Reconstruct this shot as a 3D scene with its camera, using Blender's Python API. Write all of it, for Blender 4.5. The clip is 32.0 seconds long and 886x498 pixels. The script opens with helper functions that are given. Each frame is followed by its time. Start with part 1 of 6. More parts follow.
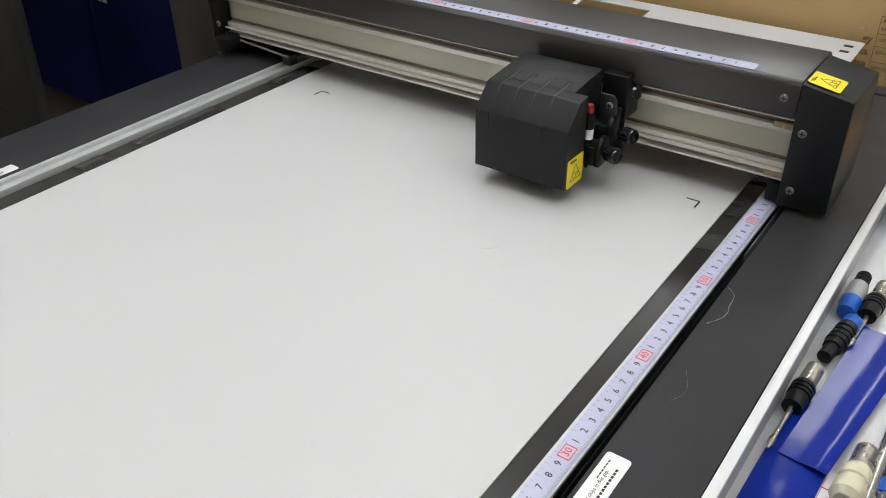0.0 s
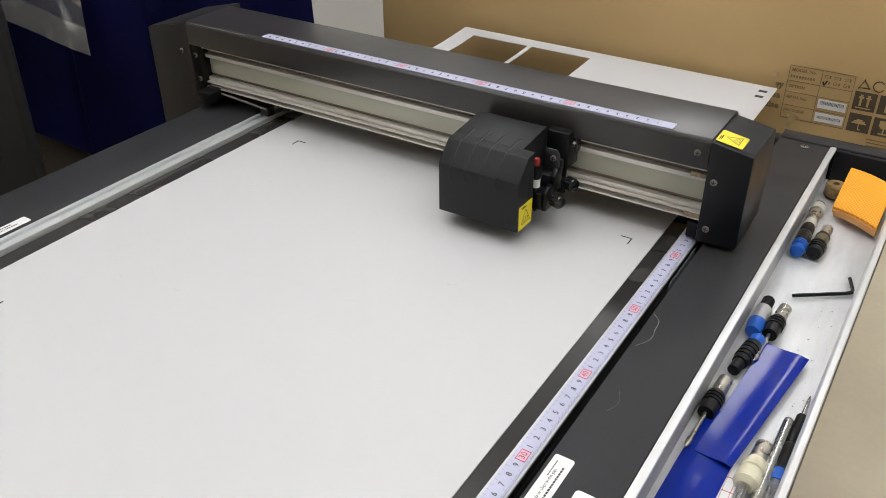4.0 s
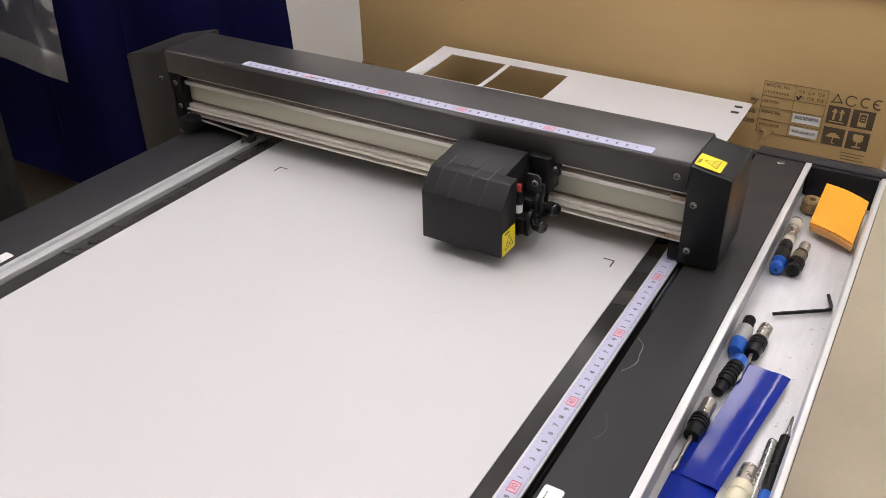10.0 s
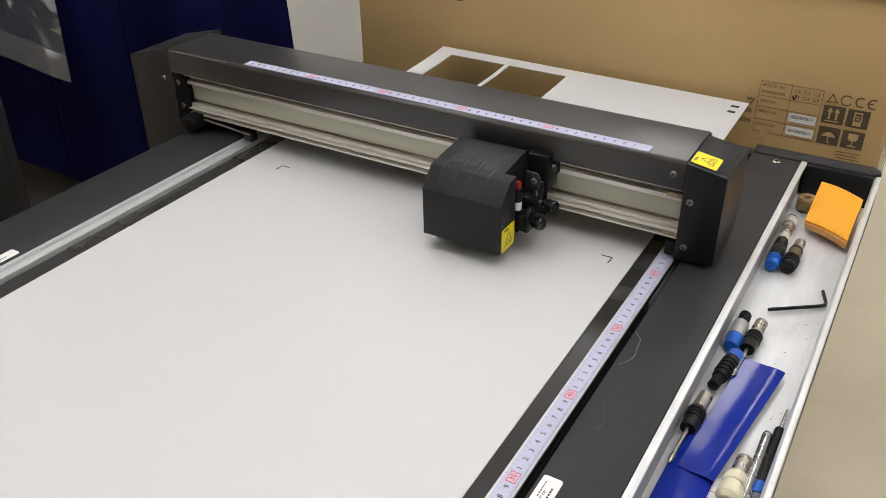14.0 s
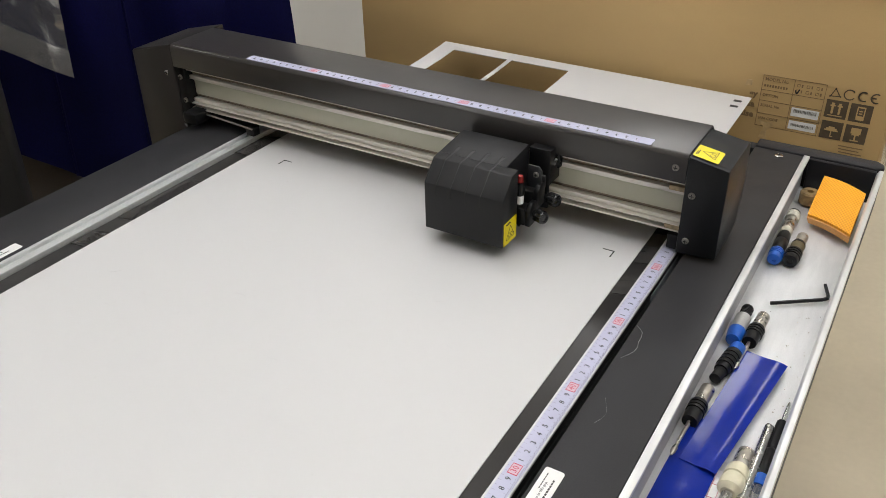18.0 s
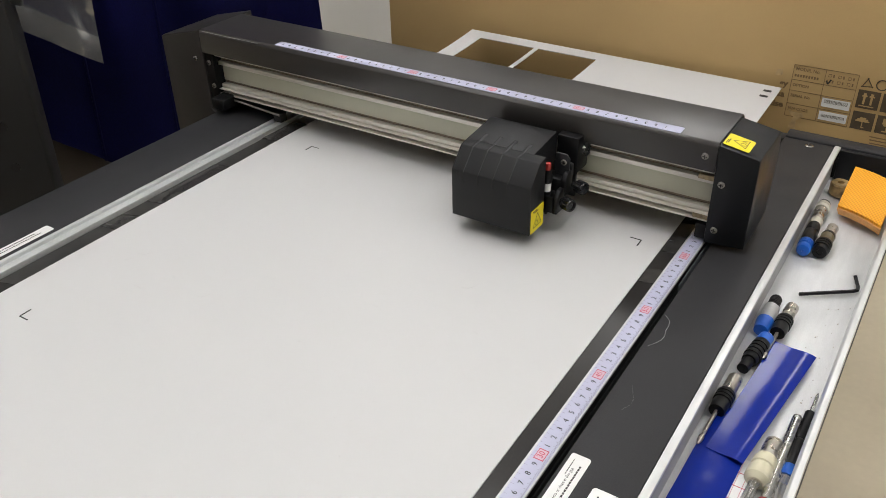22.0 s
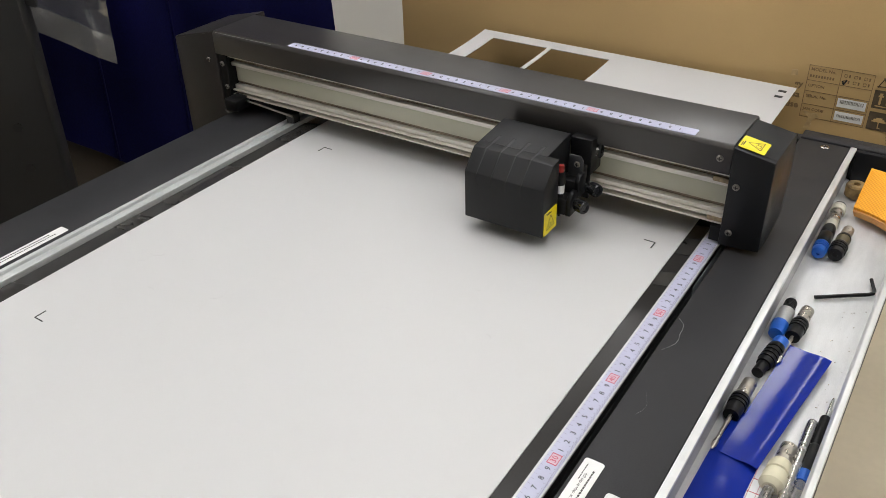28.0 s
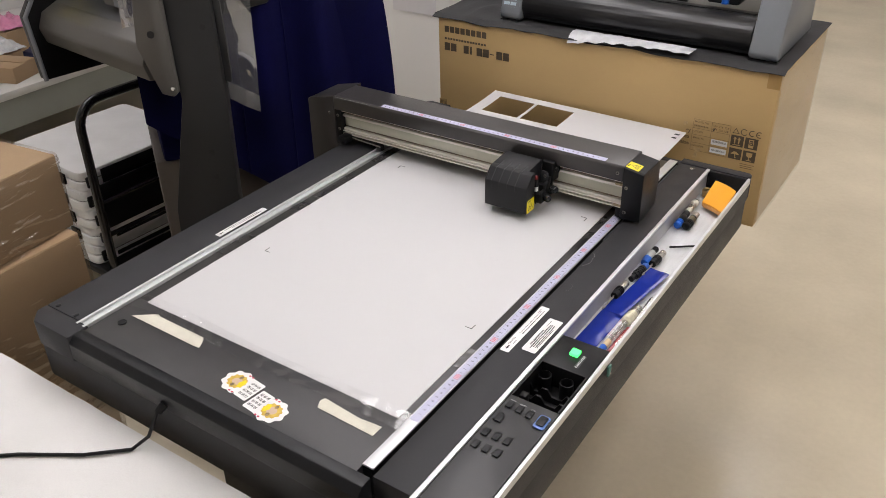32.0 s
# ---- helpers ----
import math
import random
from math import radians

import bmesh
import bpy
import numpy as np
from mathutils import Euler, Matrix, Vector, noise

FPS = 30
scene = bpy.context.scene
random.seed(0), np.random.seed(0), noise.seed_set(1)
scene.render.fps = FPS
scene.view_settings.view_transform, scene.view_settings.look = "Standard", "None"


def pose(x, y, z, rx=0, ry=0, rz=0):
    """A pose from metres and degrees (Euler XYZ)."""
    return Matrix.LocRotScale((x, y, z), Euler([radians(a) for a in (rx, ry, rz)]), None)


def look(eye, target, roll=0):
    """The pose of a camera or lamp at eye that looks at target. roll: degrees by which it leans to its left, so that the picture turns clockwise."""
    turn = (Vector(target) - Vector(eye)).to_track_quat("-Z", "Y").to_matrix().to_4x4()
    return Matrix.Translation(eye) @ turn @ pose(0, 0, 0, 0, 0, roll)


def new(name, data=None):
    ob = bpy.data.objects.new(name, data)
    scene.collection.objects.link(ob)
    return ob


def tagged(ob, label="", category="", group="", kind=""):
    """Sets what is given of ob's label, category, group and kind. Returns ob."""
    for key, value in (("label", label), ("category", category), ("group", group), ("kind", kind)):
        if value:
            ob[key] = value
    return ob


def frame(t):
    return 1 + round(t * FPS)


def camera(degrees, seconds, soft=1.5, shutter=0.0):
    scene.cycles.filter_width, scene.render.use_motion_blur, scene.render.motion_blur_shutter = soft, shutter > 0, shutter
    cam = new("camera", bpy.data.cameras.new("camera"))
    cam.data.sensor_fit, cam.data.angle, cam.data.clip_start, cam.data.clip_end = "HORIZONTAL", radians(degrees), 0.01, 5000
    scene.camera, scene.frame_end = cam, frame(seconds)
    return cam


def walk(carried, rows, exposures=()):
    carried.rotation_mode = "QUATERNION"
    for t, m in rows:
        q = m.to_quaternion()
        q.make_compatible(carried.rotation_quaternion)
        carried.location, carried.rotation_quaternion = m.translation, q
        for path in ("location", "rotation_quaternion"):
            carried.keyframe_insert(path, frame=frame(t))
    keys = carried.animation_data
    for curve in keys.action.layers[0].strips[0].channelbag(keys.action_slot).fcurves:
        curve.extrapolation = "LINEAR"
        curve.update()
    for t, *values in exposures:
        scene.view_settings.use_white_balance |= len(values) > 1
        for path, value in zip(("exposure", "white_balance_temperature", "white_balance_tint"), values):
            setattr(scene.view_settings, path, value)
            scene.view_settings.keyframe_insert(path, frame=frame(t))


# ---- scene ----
cam = camera(55.4, 32.0, soft=0.6)
PATH = [
    (0.0, (0.1427, -0.0036, 0.3494), (-0.3073, 0.6024, -0.1408), -1.11),
    (0.5, (0.1455, -0.0018, 0.3604), (-0.2997, 0.6028, -0.1359), -1.09),
    (1.0, (0.1505, -0.0020, 0.3609), (-0.2927, 0.6076, -0.1311), -1.05),
    (1.5, (0.1540, -0.0024, 0.3610), (-0.2877, 0.6108, -0.1277), -1.05),
    (2.0, (0.1531, 0.0012, 0.3609), (-0.2884, 0.6147, -0.1276), -1.10),
    (2.5, (0.1498, 0.0038, 0.3602), (-0.2917, 0.6163, -0.1297), -1.09),
    (3.0, (0.1474, 0.0011, 0.3640), (-0.2914, 0.6127, -0.1292), -0.98),
    (3.5, (0.1696, -0.0574, 0.4055), (-0.2534, 0.5685, -0.0837), -0.52),
    (4.0, (0.1803, -0.0748, 0.4275), (-0.2356, 0.5634, -0.0519), -0.54),
    (4.5, (0.1672, -0.0723, 0.4489), (-0.2308, 0.5763, -0.0315), -0.48),
    (6.5, (0.1743, -0.0838, 0.4573), (-0.2189, 0.5773, -0.0099), -0.75),
    (7.0, (0.1761, -0.0840, 0.4564), (-0.2167, 0.5756, -0.0133), -0.59),
    (7.5, (0.1776, -0.0804, 0.4523), (-0.2183, 0.5769, -0.0179), -0.79),
    (8.0, (0.1771, -0.0793, 0.4522), (-0.2206, 0.5759, -0.0195), -0.81),
    (8.5, (0.1745, -0.0770, 0.4515), (-0.2241, 0.5756, -0.0230), -0.96),
    (9.0, (0.1727, -0.0736, 0.4498), (-0.2278, 0.5782, -0.0242), -0.97),
    (9.5, (0.1715, -0.0702, 0.4448), (-0.2289, 0.5814, -0.0295), -1.01),
    (10.0, (0.1746, -0.0715, 0.4486), (-0.2257, 0.5797, -0.0263), -1.08),
    (10.5, (0.1775, -0.0765, 0.4506), (-0.2218, 0.5765, -0.0229), -1.12),
    (11.0, (0.1783, -0.0795, 0.4524), (-0.2212, 0.5741, -0.0199), -1.15),
    (11.5, (0.1804, -0.0809, 0.4528), (-0.2196, 0.5734, -0.0183), -1.22),
    (12.0, (0.1825, -0.0825, 0.4512), (-0.2176, 0.5732, -0.0178), -1.21),
    (12.5, (0.1814, -0.0828, 0.4508), (-0.2189, 0.5721, -0.0193), -1.18),
    (13.0, (0.1825, -0.0814, 0.4504), (-0.2178, 0.5729, -0.0204), -1.16),
    (13.5, (0.1814, -0.0831, 0.4517), (-0.2178, 0.5707, -0.0208), -1.03),
    (15.5, (0.1763, -0.0809, 0.4483), (-0.2233, 0.5685, -0.0299), -1.13),
    (16.0, (0.1762, -0.0804, 0.4492), (-0.2229, 0.5683, -0.0302), -1.14),
    (16.5, (0.1750, -0.0806, 0.4481), (-0.2232, 0.5687, -0.0313), -0.99),
    (17.0, (0.1772, -0.0819, 0.4481), (-0.2210, 0.5674, -0.0313), -0.97),
    (17.5, (0.1797, -0.0848, 0.4476), (-0.2202, 0.5653, -0.0294), -1.07),
    (18.0, (0.1814, -0.0844, 0.4486), (-0.2198, 0.5652, -0.0278), -1.17),
    (18.5, (0.1813, -0.0856, 0.4493), (-0.2207, 0.5633, -0.0275), -1.17),
    (19.0, (0.1812, -0.0860, 0.4497), (-0.2217, 0.5611, -0.0288), -1.10),
    (19.5, (0.1805, -0.0879, 0.4487), (-0.2253, 0.5573, -0.0300), -1.12),
    (20.0, (0.1801, -0.0901, 0.4476), (-0.2292, 0.5518, -0.0325), -1.20),
    (20.5, (0.1807, -0.0920, 0.4479), (-0.2324, 0.5460, -0.0340), -1.31),
    (21.0, (0.1807, -0.0928, 0.4467), (-0.2349, 0.5429, -0.0361), -1.41),
    (21.5, (0.1793, -0.0911, 0.4455), (-0.2381, 0.5428, -0.0381), -1.42),
    (22.0, (0.1779, -0.0902, 0.4455), (-0.2393, 0.5435, -0.0386), -1.39),
    (22.5, (0.1784, -0.0891, 0.4458), (-0.2389, 0.5440, -0.0390), -1.41),
    (23.0, (0.1774, -0.0893, 0.4462), (-0.2394, 0.5436, -0.0392), -1.37),
    (23.5, (0.1769, -0.0907, 0.4460), (-0.2408, 0.5417, -0.0394), -1.44),
    (24.0, (0.1760, -0.0919, 0.4486), (-0.2425, 0.5401, -0.0366), -1.44),
    (24.5, (0.1756, -0.0921, 0.4484), (-0.2434, 0.5399, -0.0365), -1.43),
    (25.0, (0.1761, -0.0938, 0.4499), (-0.2433, 0.5375, -0.0353), -1.41),
    (25.5, (0.1783, -0.0961, 0.4497), (-0.2428, 0.5350, -0.0345), -1.42),
    (27.5, (0.1780, -0.0933, 0.4501), (-0.2492, 0.5335, -0.0342), -1.70),
    (28.0, (0.1751, -0.0882, 0.4485), (-0.2517, 0.5378, -0.0374), -1.78),
    (28.5, (0.1730, -0.0858, 0.4469), (-0.2563, 0.5378, -0.0397), -1.83),
    (29.0, (0.1746, -0.0906, 0.4497), (-0.2618, 0.5260, -0.0395), -2.02),
    (29.2, (0.1746, -0.0906, 0.4497), (-0.2618, 0.5260, -0.0395), -2.02),
    (29.5, (0.3037, -0.3060, 0.6133), (-0.1320, 0.3180, 0.1329), -2.75),
    (30.0, (0.4324, -0.5309, 0.7402), (0.0031, 0.1060, 0.2711), -1.68),
    (31.0, (0.5194, -0.6470, 0.7637), (0.0791, -0.0064, 0.3101), -1.57),
    (32.0, (0.5050, -0.6597, 0.7611), (0.0679, -0.0259, 0.2950), -1.33),
]
walk(cam, [(t, look(e, g, r)) for t, e, g, r in PATH],
     exposures=((0.0, -0.14, 6220, 9), (3.0, -0.12, 6240, 9), (4.5, -0.04, 6320, 12), (7.0, 0.01, 6490, 17), (10.0, -0.04, 6490, 18), (12.0, -0.07, 6430, 12), (16.0, -0.10, 6420, 11), (19.0, -0.12, 6420, 10), (23.0, -0.16, 6420, 10), (25.5, -0.16, 6420, 10), (28.5, -0.12, 6380, 10), (30.0, 0.00, 6440, 16), (32.0, -0.03, 6440, 16)))

# ---- light ----
FLOOR = -0.75
CEIL = 1.95
world = bpy.data.worlds.new("world")
scene.world = world
world.use_nodes = True
world.node_tree.nodes["Background"].inputs[0].default_value = (0.9, 0.95, 1.0, 1)
world.node_tree.nodes["Background"].inputs[1].default_value = 0.05
LAMP_POWER = 10.4      # glow of the ceiling panels
# unseen panels: glints imply some, the rest are added to balance the light
LAMPS = [(-1.15, 1.33), (-0.55, 0.68), (0.75, 0.45), (1.20, 1.70), (-1.35, -0.95), (0.05, 0.20), (-0.20, 3.15), (2.4, 0.3), (-2.35, 0.45), (1.2, 4.5), (2.5, 5.0)]


# ---- materials ----
def nodes_of(name):
    m = bpy.data.materials.new(name)
    m.use_nodes = True
    nt = m.node_tree
    return m, nt, nt.nodes["Principled BSDF"]


def mat(name, color, rough=0.5, metal=0.0, grain=0.0, grain_scale=400.0, blotch=0.0, blotch_scale=6.0,
        bump=0.0, bump_scale=600.0, stretch=(1, 1, 1), spec=0.5, vary=0.0, coat=0.0, rough_vary=0.0):
    """A surface with fine grain, larger blotches, relief and a little change from piece to piece."""
    m, nt, b = nodes_of(name)
    n, l = nt.nodes, nt.links
    b.inputs["Roughness"].default_value = rough
    b.inputs["Metallic"].default_value = metal
    b.inputs["Specular IOR Level"].default_value = spec
    b.inputs["Coat Weight"].default_value = coat
    geo = n.new("ShaderNodeNewGeometry")
    mp = n.new("ShaderNodeMapping")
    mp.inputs["Scale"].default_value = stretch
    l.new(geo.outputs["Position"], mp.inputs["Vector"])
    prev = n.new("ShaderNodeRGB")
    prev.outputs[0].default_value = (*color, 1)
    out = prev.outputs[0]
    for amount, scale, detail in ((grain, grain_scale, 2.0), (blotch, blotch_scale, 5.0)):
        if amount <= 0:
            continue
        t = n.new("ShaderNodeTexNoise")
        t.inputs["Scale"].default_value = scale
        t.inputs["Detail"].default_value = detail
        l.new(mp.outputs[0], t.inputs["Vector"])
        r = n.new("ShaderNodeMapRange")
        r.inputs["From Min"].default_value, r.inputs["From Max"].default_value = 0.3, 0.7
        r.inputs["To Min"].default_value, r.inputs["To Max"].default_value = 1 - amount, 1 + amount
        l.new(t.outputs["Fac"], r.inputs["Value"])
        v = n.new("ShaderNodeVectorMath")
        v.operation = "SCALE"
        l.new(out, v.inputs[0])
        l.new(r.outputs[0], v.inputs["Scale"])
        out = v.outputs[0]
    if vary > 0:
        info = n.new("ShaderNodeObjectInfo")
        r = n.new("ShaderNodeMapRange")
        r.inputs["To Min"].default_value, r.inputs["To Max"].default_value = 1 - vary, 1 + vary
        l.new(info.outputs["Random"], r.inputs["Value"])
        v = n.new("ShaderNodeVectorMath")
        v.operation = "SCALE"
        l.new(out, v.inputs[0])
        l.new(r.outputs[0], v.inputs["Scale"])
        out = v.outputs[0]
    l.new(out, b.inputs["Base Color"])
    if rough_vary > 0:
        t = n.new("ShaderNodeTexNoise")
        t.inputs["Scale"].default_value = blotch_scale * 2.3
        t.inputs["Detail"].default_value = 6.0
        l.new(mp.outputs[0], t.inputs["Vector"])
        r = n.new("ShaderNodeMapRange")
        r.inputs["From Min"].default_value, r.inputs["From Max"].default_value = 0.3, 0.7
        r.inputs["To Min"].default_value, r.inputs["To Max"].default_value = max(rough - rough_vary, 0.02), rough + rough_vary
        l.new(t.outputs["Fac"], r.inputs["Value"])
        l.new(r.outputs[0], b.inputs["Roughness"])
    if bump > 0:
        t = n.new("ShaderNodeTexNoise")
        t.inputs["Scale"].default_value = bump_scale
        t.inputs["Detail"].default_value = 3.0
        l.new(mp.outputs[0], t.inputs["Vector"])
        bp = n.new("ShaderNodeBump")
        bp.inputs["Strength"].default_value = bump
        bp.inputs["Distance"].default_value = 0.002
        l.new(t.outputs["Fac"], bp.inputs["Height"])
        l.new(bp.outputs[0], b.inputs["Normal"])
    return m


def clear(name, tint=(1, 1, 1), rough=0.03, keep=0.85, gloss=1.0, haze=0.0):
    """Thin clear plastic: mostly see-through, with a glossy skin. haze: milky white mixed in for pale reflections."""
    m, nt, b = nodes_of(name)
    n, l = nt.nodes, nt.links
    tr = n.new("ShaderNodeBsdfTransparent")
    tr.inputs[0].default_value = (*tint, 1)
    b.inputs["Base Color"].default_value = (0.8, 0.8, 0.8, 1)
    b.inputs["Roughness"].default_value = rough
    gl = n.new("ShaderNodeBsdfGlossy")
    gl.inputs["Roughness"].default_value = rough
    lw = n.new("ShaderNodeLayerWeight")
    lw.inputs["Blend"].default_value = 0.25
    r = n.new("ShaderNodeMapRange")
    r.inputs["To Min"].default_value, r.inputs["To Max"].default_value = 1 - keep, min(1.0, (1 - keep) + 0.5 * gloss)
    l.new(lw.outputs["Facing"], r.inputs["Value"])
    mx = n.new("ShaderNodeMixShader")
    l.new(r.outputs[0], mx.inputs[0])
    if haze > 0:
        milk = n.new("ShaderNodeMixShader")
        milk.inputs[0].default_value = haze
        l.new(tr.outputs[0], milk.inputs[1])
        l.new(b.outputs[0], milk.inputs[2])
        l.new(milk.outputs[0], mx.inputs[1])
    else:
        l.new(tr.outputs[0], mx.inputs[1])
    l.new(gl.outputs[0], mx.inputs[2])
    l.new(mx.outputs[0], n["Material Output"].inputs["Surface"])
    return m


def weave(name, high, low, across, along_):
    """A cloth of raised diamonds in offset rows, each across by along_ metres."""
    m, nt, b = nodes_of(name)
    n, l = nt.nodes, nt.links
    b.inputs["Roughness"].default_value = 0.5
    geo = n.new("ShaderNodeNewGeometry")
    xyz = n.new("ShaderNodeSeparateXYZ")
    l.new(geo.outputs["Position"], xyz.inputs[0])

    def calc(op, a, c):
        k = n.new("ShaderNodeMath")
        k.operation = op
        for q, v in zip(k.inputs, (a, c)):
            if isinstance(v, (int, float)):
                q.default_value = v
            else:
                l.new(v, q)
        return k.outputs[0]
    sx = calc("SINE", calc("MULTIPLY", xyz.outputs["X"], 2 * math.pi / (2 * across)), 0)
    sy = calc("SINE", calc("MULTIPLY", xyz.outputs["Y"], 2 * math.pi / (2 * along_)), 0)
    f = calc("MULTIPLY_ADD", calc("MULTIPLY", sx, sy), 0.5)
    f.node.inputs[2].default_value = 0.5
    f = calc("POWER", f, 0.8)
    mix = n.new("ShaderNodeMixRGB")
    mix.inputs[1].default_value = (*low, 1)
    mix.inputs[2].default_value = (*high, 1)
    l.new(f, mix.inputs[0])
    l.new(mix.outputs[0], b.inputs["Base Color"])
    bp = n.new("ShaderNodeBump")
    bp.inputs["Strength"].default_value = 0.6
    bp.inputs["Distance"].default_value = 0.0006
    l.new(f, bp.inputs["Height"])
    l.new(bp.outputs[0], b.inputs["Normal"])
    return m


def glow(name, color, power):
    m, nt, b = nodes_of(name)
    b.inputs["Base Color"].default_value = (*color, 1)
    b.inputs["Emission Color"].default_value = (*color, 1)
    b.inputs["Emission Strength"].default_value = power
    return m


M_CHAR = mat("charcoal_powder_coat", (0.031, 0.031, 0.0335), 0.46, grain=0.12, grain_scale=900, blotch=0.08, blotch_scale=9, bump=0.10, bump_scale=1500, rough_vary=0.04, spec=0.19)
M_COVER = mat("black_textured_cover", (0.0095, 0.0102, 0.0118), 0.36, grain=0.12, grain_scale=1200, blotch=0.08, bump=0.10, bump_scale=1800, rough_vary=0.06, spec=0.27)
M_HEAD = mat("charcoal_moulded_shell", (0.0135, 0.0138, 0.0150), 0.44, grain=0.10, grain_scale=1300, blotch=0.05, bump=0.08, bump_scale=1800, rough_vary=0.05, spec=0.28)
# groove lip painted paler than the shell for the light it catches
M_HEADLIP = mat("lit_groove_lip", (0.038, 0.039, 0.042), 0.45, blotch=0.15, blotch_scale=120)
M_BLACK = mat("black_plastic", (0.0065, 0.0065, 0.0072), 0.38, blotch=0.1, blotch_scale=30, rough_vary=0.08, spec=0.24)
# near black: painted shade inside slots, holes and gaps; also plain black rubber
M_SLOT = mat("dark_recess", (0.006, 0.006, 0.006), 0.6)
M_BED = mat("dark_bed_panel", (0.0215, 0.0205, 0.0205), 0.33, grain=0.08, grain_scale=700, blotch=0.08, blotch_scale=16, rough_vary=0.05)
M_PLATE = mat("near_bed_plate", (0.042, 0.041, 0.042), 0.42, grain=0.10, grain_scale=900, blotch=0.08, blotch_scale=7, rough_vary=0.06, spec=0.4)
M_ALU = mat("brushed_aluminium", (0.60, 0.61, 0.61), 0.40, 0.45, grain=0.05, grain_scale=250, blotch=0.08, blotch_scale=10, stretch=(12, 0.6, 12), rough_vary=0.10)
M_ALUX = mat("drawn_rail_aluminium", (0.78, 0.75, 0.69), 0.32, 0.45, blotch=0.03, blotch_scale=5, stretch=(0.3, 1, 1))
M_TRAY = mat("worn_tray_aluminium", (0.65, 0.655, 0.66), 0.42, 0.35, grain=0.04, grain_scale=300, blotch=0.07, blotch_scale=22, stretch=(5, 1, 5), rough_vary=0.12)
M_TRAYWHITE = mat("pale_tray_edge", (0.72, 0.73, 0.73), 0.35, 0.35, blotch=0.06, blotch_scale=30)
# tray aluminium in a darker copy, for the wall in shade
M_TRAYWALL = mat("shaded_tray_wall", (0.44, 0.44, 0.45), 0.45, 0.4, blotch=0.08, blotch_scale=20)
M_RAILPANEL = mat("pale_green_rail_panel", (0.56, 0.555, 0.45), 0.30, 0.10, blotch=0.025, blotch_scale=4, stretch=(0.7, 3, 3))
# dark brown stands for the shade in the recesses between the rails
M_GROOVESHADE = mat("shaded_brown_groove", (0.235, 0.188, 0.142), 0.30, 0.6, blotch=0.12, blotch_scale=8, stretch=(0.4, 1, 1))
M_BRONZED = mat("dull_tinted_groove", (0.50, 0.465, 0.41), 0.36, 0.5, blotch=0.08, blotch_scale=8, stretch=(0.4, 1, 1))
M_ENDCOVER = mat("dark_end_cover", (0.0265, 0.0240, 0.0230), 0.40, grain=0.10, grain_scale=1000, blotch=0.06, blotch_scale=9, bump=0.06, bump_scale=1500, spec=0.4)
M_BLOCK = mat("dull_grey_block", (0.034, 0.035, 0.038), 0.42, 0.3, blotch=0.1, blotch_scale=60)
M_TAN = mat("tan_end_stop", (0.36, 0.28, 0.17), 0.55, grain=0.25, grain_scale=300, blotch=0.2, blotch_scale=60)
M_SHEET = mat("white_board", (0.550, 0.548, 0.548), 0.46, blotch=0.012, blotch_scale=3, bump=0.02, bump_scale=500, spec=0.5)
M_INK = mat("black_ink", (0.02, 0.02, 0.02), 0.6)
M_PENCIL = mat("grey_scuff", (0.52, 0.515, 0.51), 0.7)
M_RULER = mat("pale_lavender_tape_measure", (0.46, 0.47, 0.61), 0.36, blotch=0.03, blotch_scale=40, rough_vary=0.08)
M_RED = mat("red_print", (0.50, 0.035, 0.085), 0.5)
M_YELLOW = mat("warning_yellow", (0.80, 0.66, 0.0), 0.38, blotch=0.03, blotch_scale=60)
M_LABEL = mat("white_label_paper", (0.78, 0.78, 0.77), 0.45, blotch=0.03, blotch_scale=60)
M_STEEL = mat("steel", (0.62, 0.61, 0.60), 0.24, 1.0, blotch=0.08, blotch_scale=80, rough_vary=0.08)
M_BRASS = mat("dull_brass_grey", (0.24, 0.23, 0.205), 0.36, 0.8, blotch=0.15, blotch_scale=90)
M_BLUECAP = mat("bright_blue_plastic", (0.008, 0.10, 0.48), 0.32, blotch=0.05, blotch_scale=80)
M_REDCAP = mat("red_plastic", (0.26, 0.016, 0.014), 0.36)
M_REDHANDLE = mat("red_handle_core", (0.50, 0.012, 0.02), 0.22, coat=0.6)
M_CREAM = mat("cream_plastic", (0.62, 0.58, 0.42), 0.38, blotch=0.05, blotch_scale=90)
M_WOOD = mat("pale_wood", (0.60, 0.46, 0.26), 0.5, grain=0.08, grain_scale=300)
M_VINYL = mat("glossy_blue_vinyl", (0.005, 0.020, 0.245), 0.17, blotch=0.06, blotch_scale=30, bump=0.10, bump_scale=60, spec=0.30)
M_ORANGE = weave("orange_squeegee", (0.92, 0.42, 0.006), (0.70, 0.27, 0.003), 0.0017, 0.0023)
M_ORANGEDGE = mat("pale_orange_edge", (0.72, 0.36, 0.12), 0.7, blotch=0.1, blotch_scale=200, stretch=(1, 1, 8))
M_BROWN = mat("brown_tape_core", (0.27, 0.18, 0.075), 0.4, blotch=0.55, blotch_scale=130)
M_TAPE = mat("masking_tape", (0.62, 0.60, 0.50), 0.62, grain=0.04, grain_scale=300, blotch=0.05, blotch_scale=50, bump=0.25, bump_scale=350)
M_CARTON = mat("kraft_carton", (0.515, 0.355, 0.157), 0.62, grain=0.015, grain_scale=500, blotch=0.07, blotch_scale=4, stretch=(1, 1, 2), bump=0.02, bump_scale=120, rough_vary=0.05)
M_CARTON2 = mat("kraft_parcel", (0.36, 0.245, 0.14), 0.65, grain=0.06, grain_scale=400, blotch=0.08, blotch_scale=5, vary=0.12)
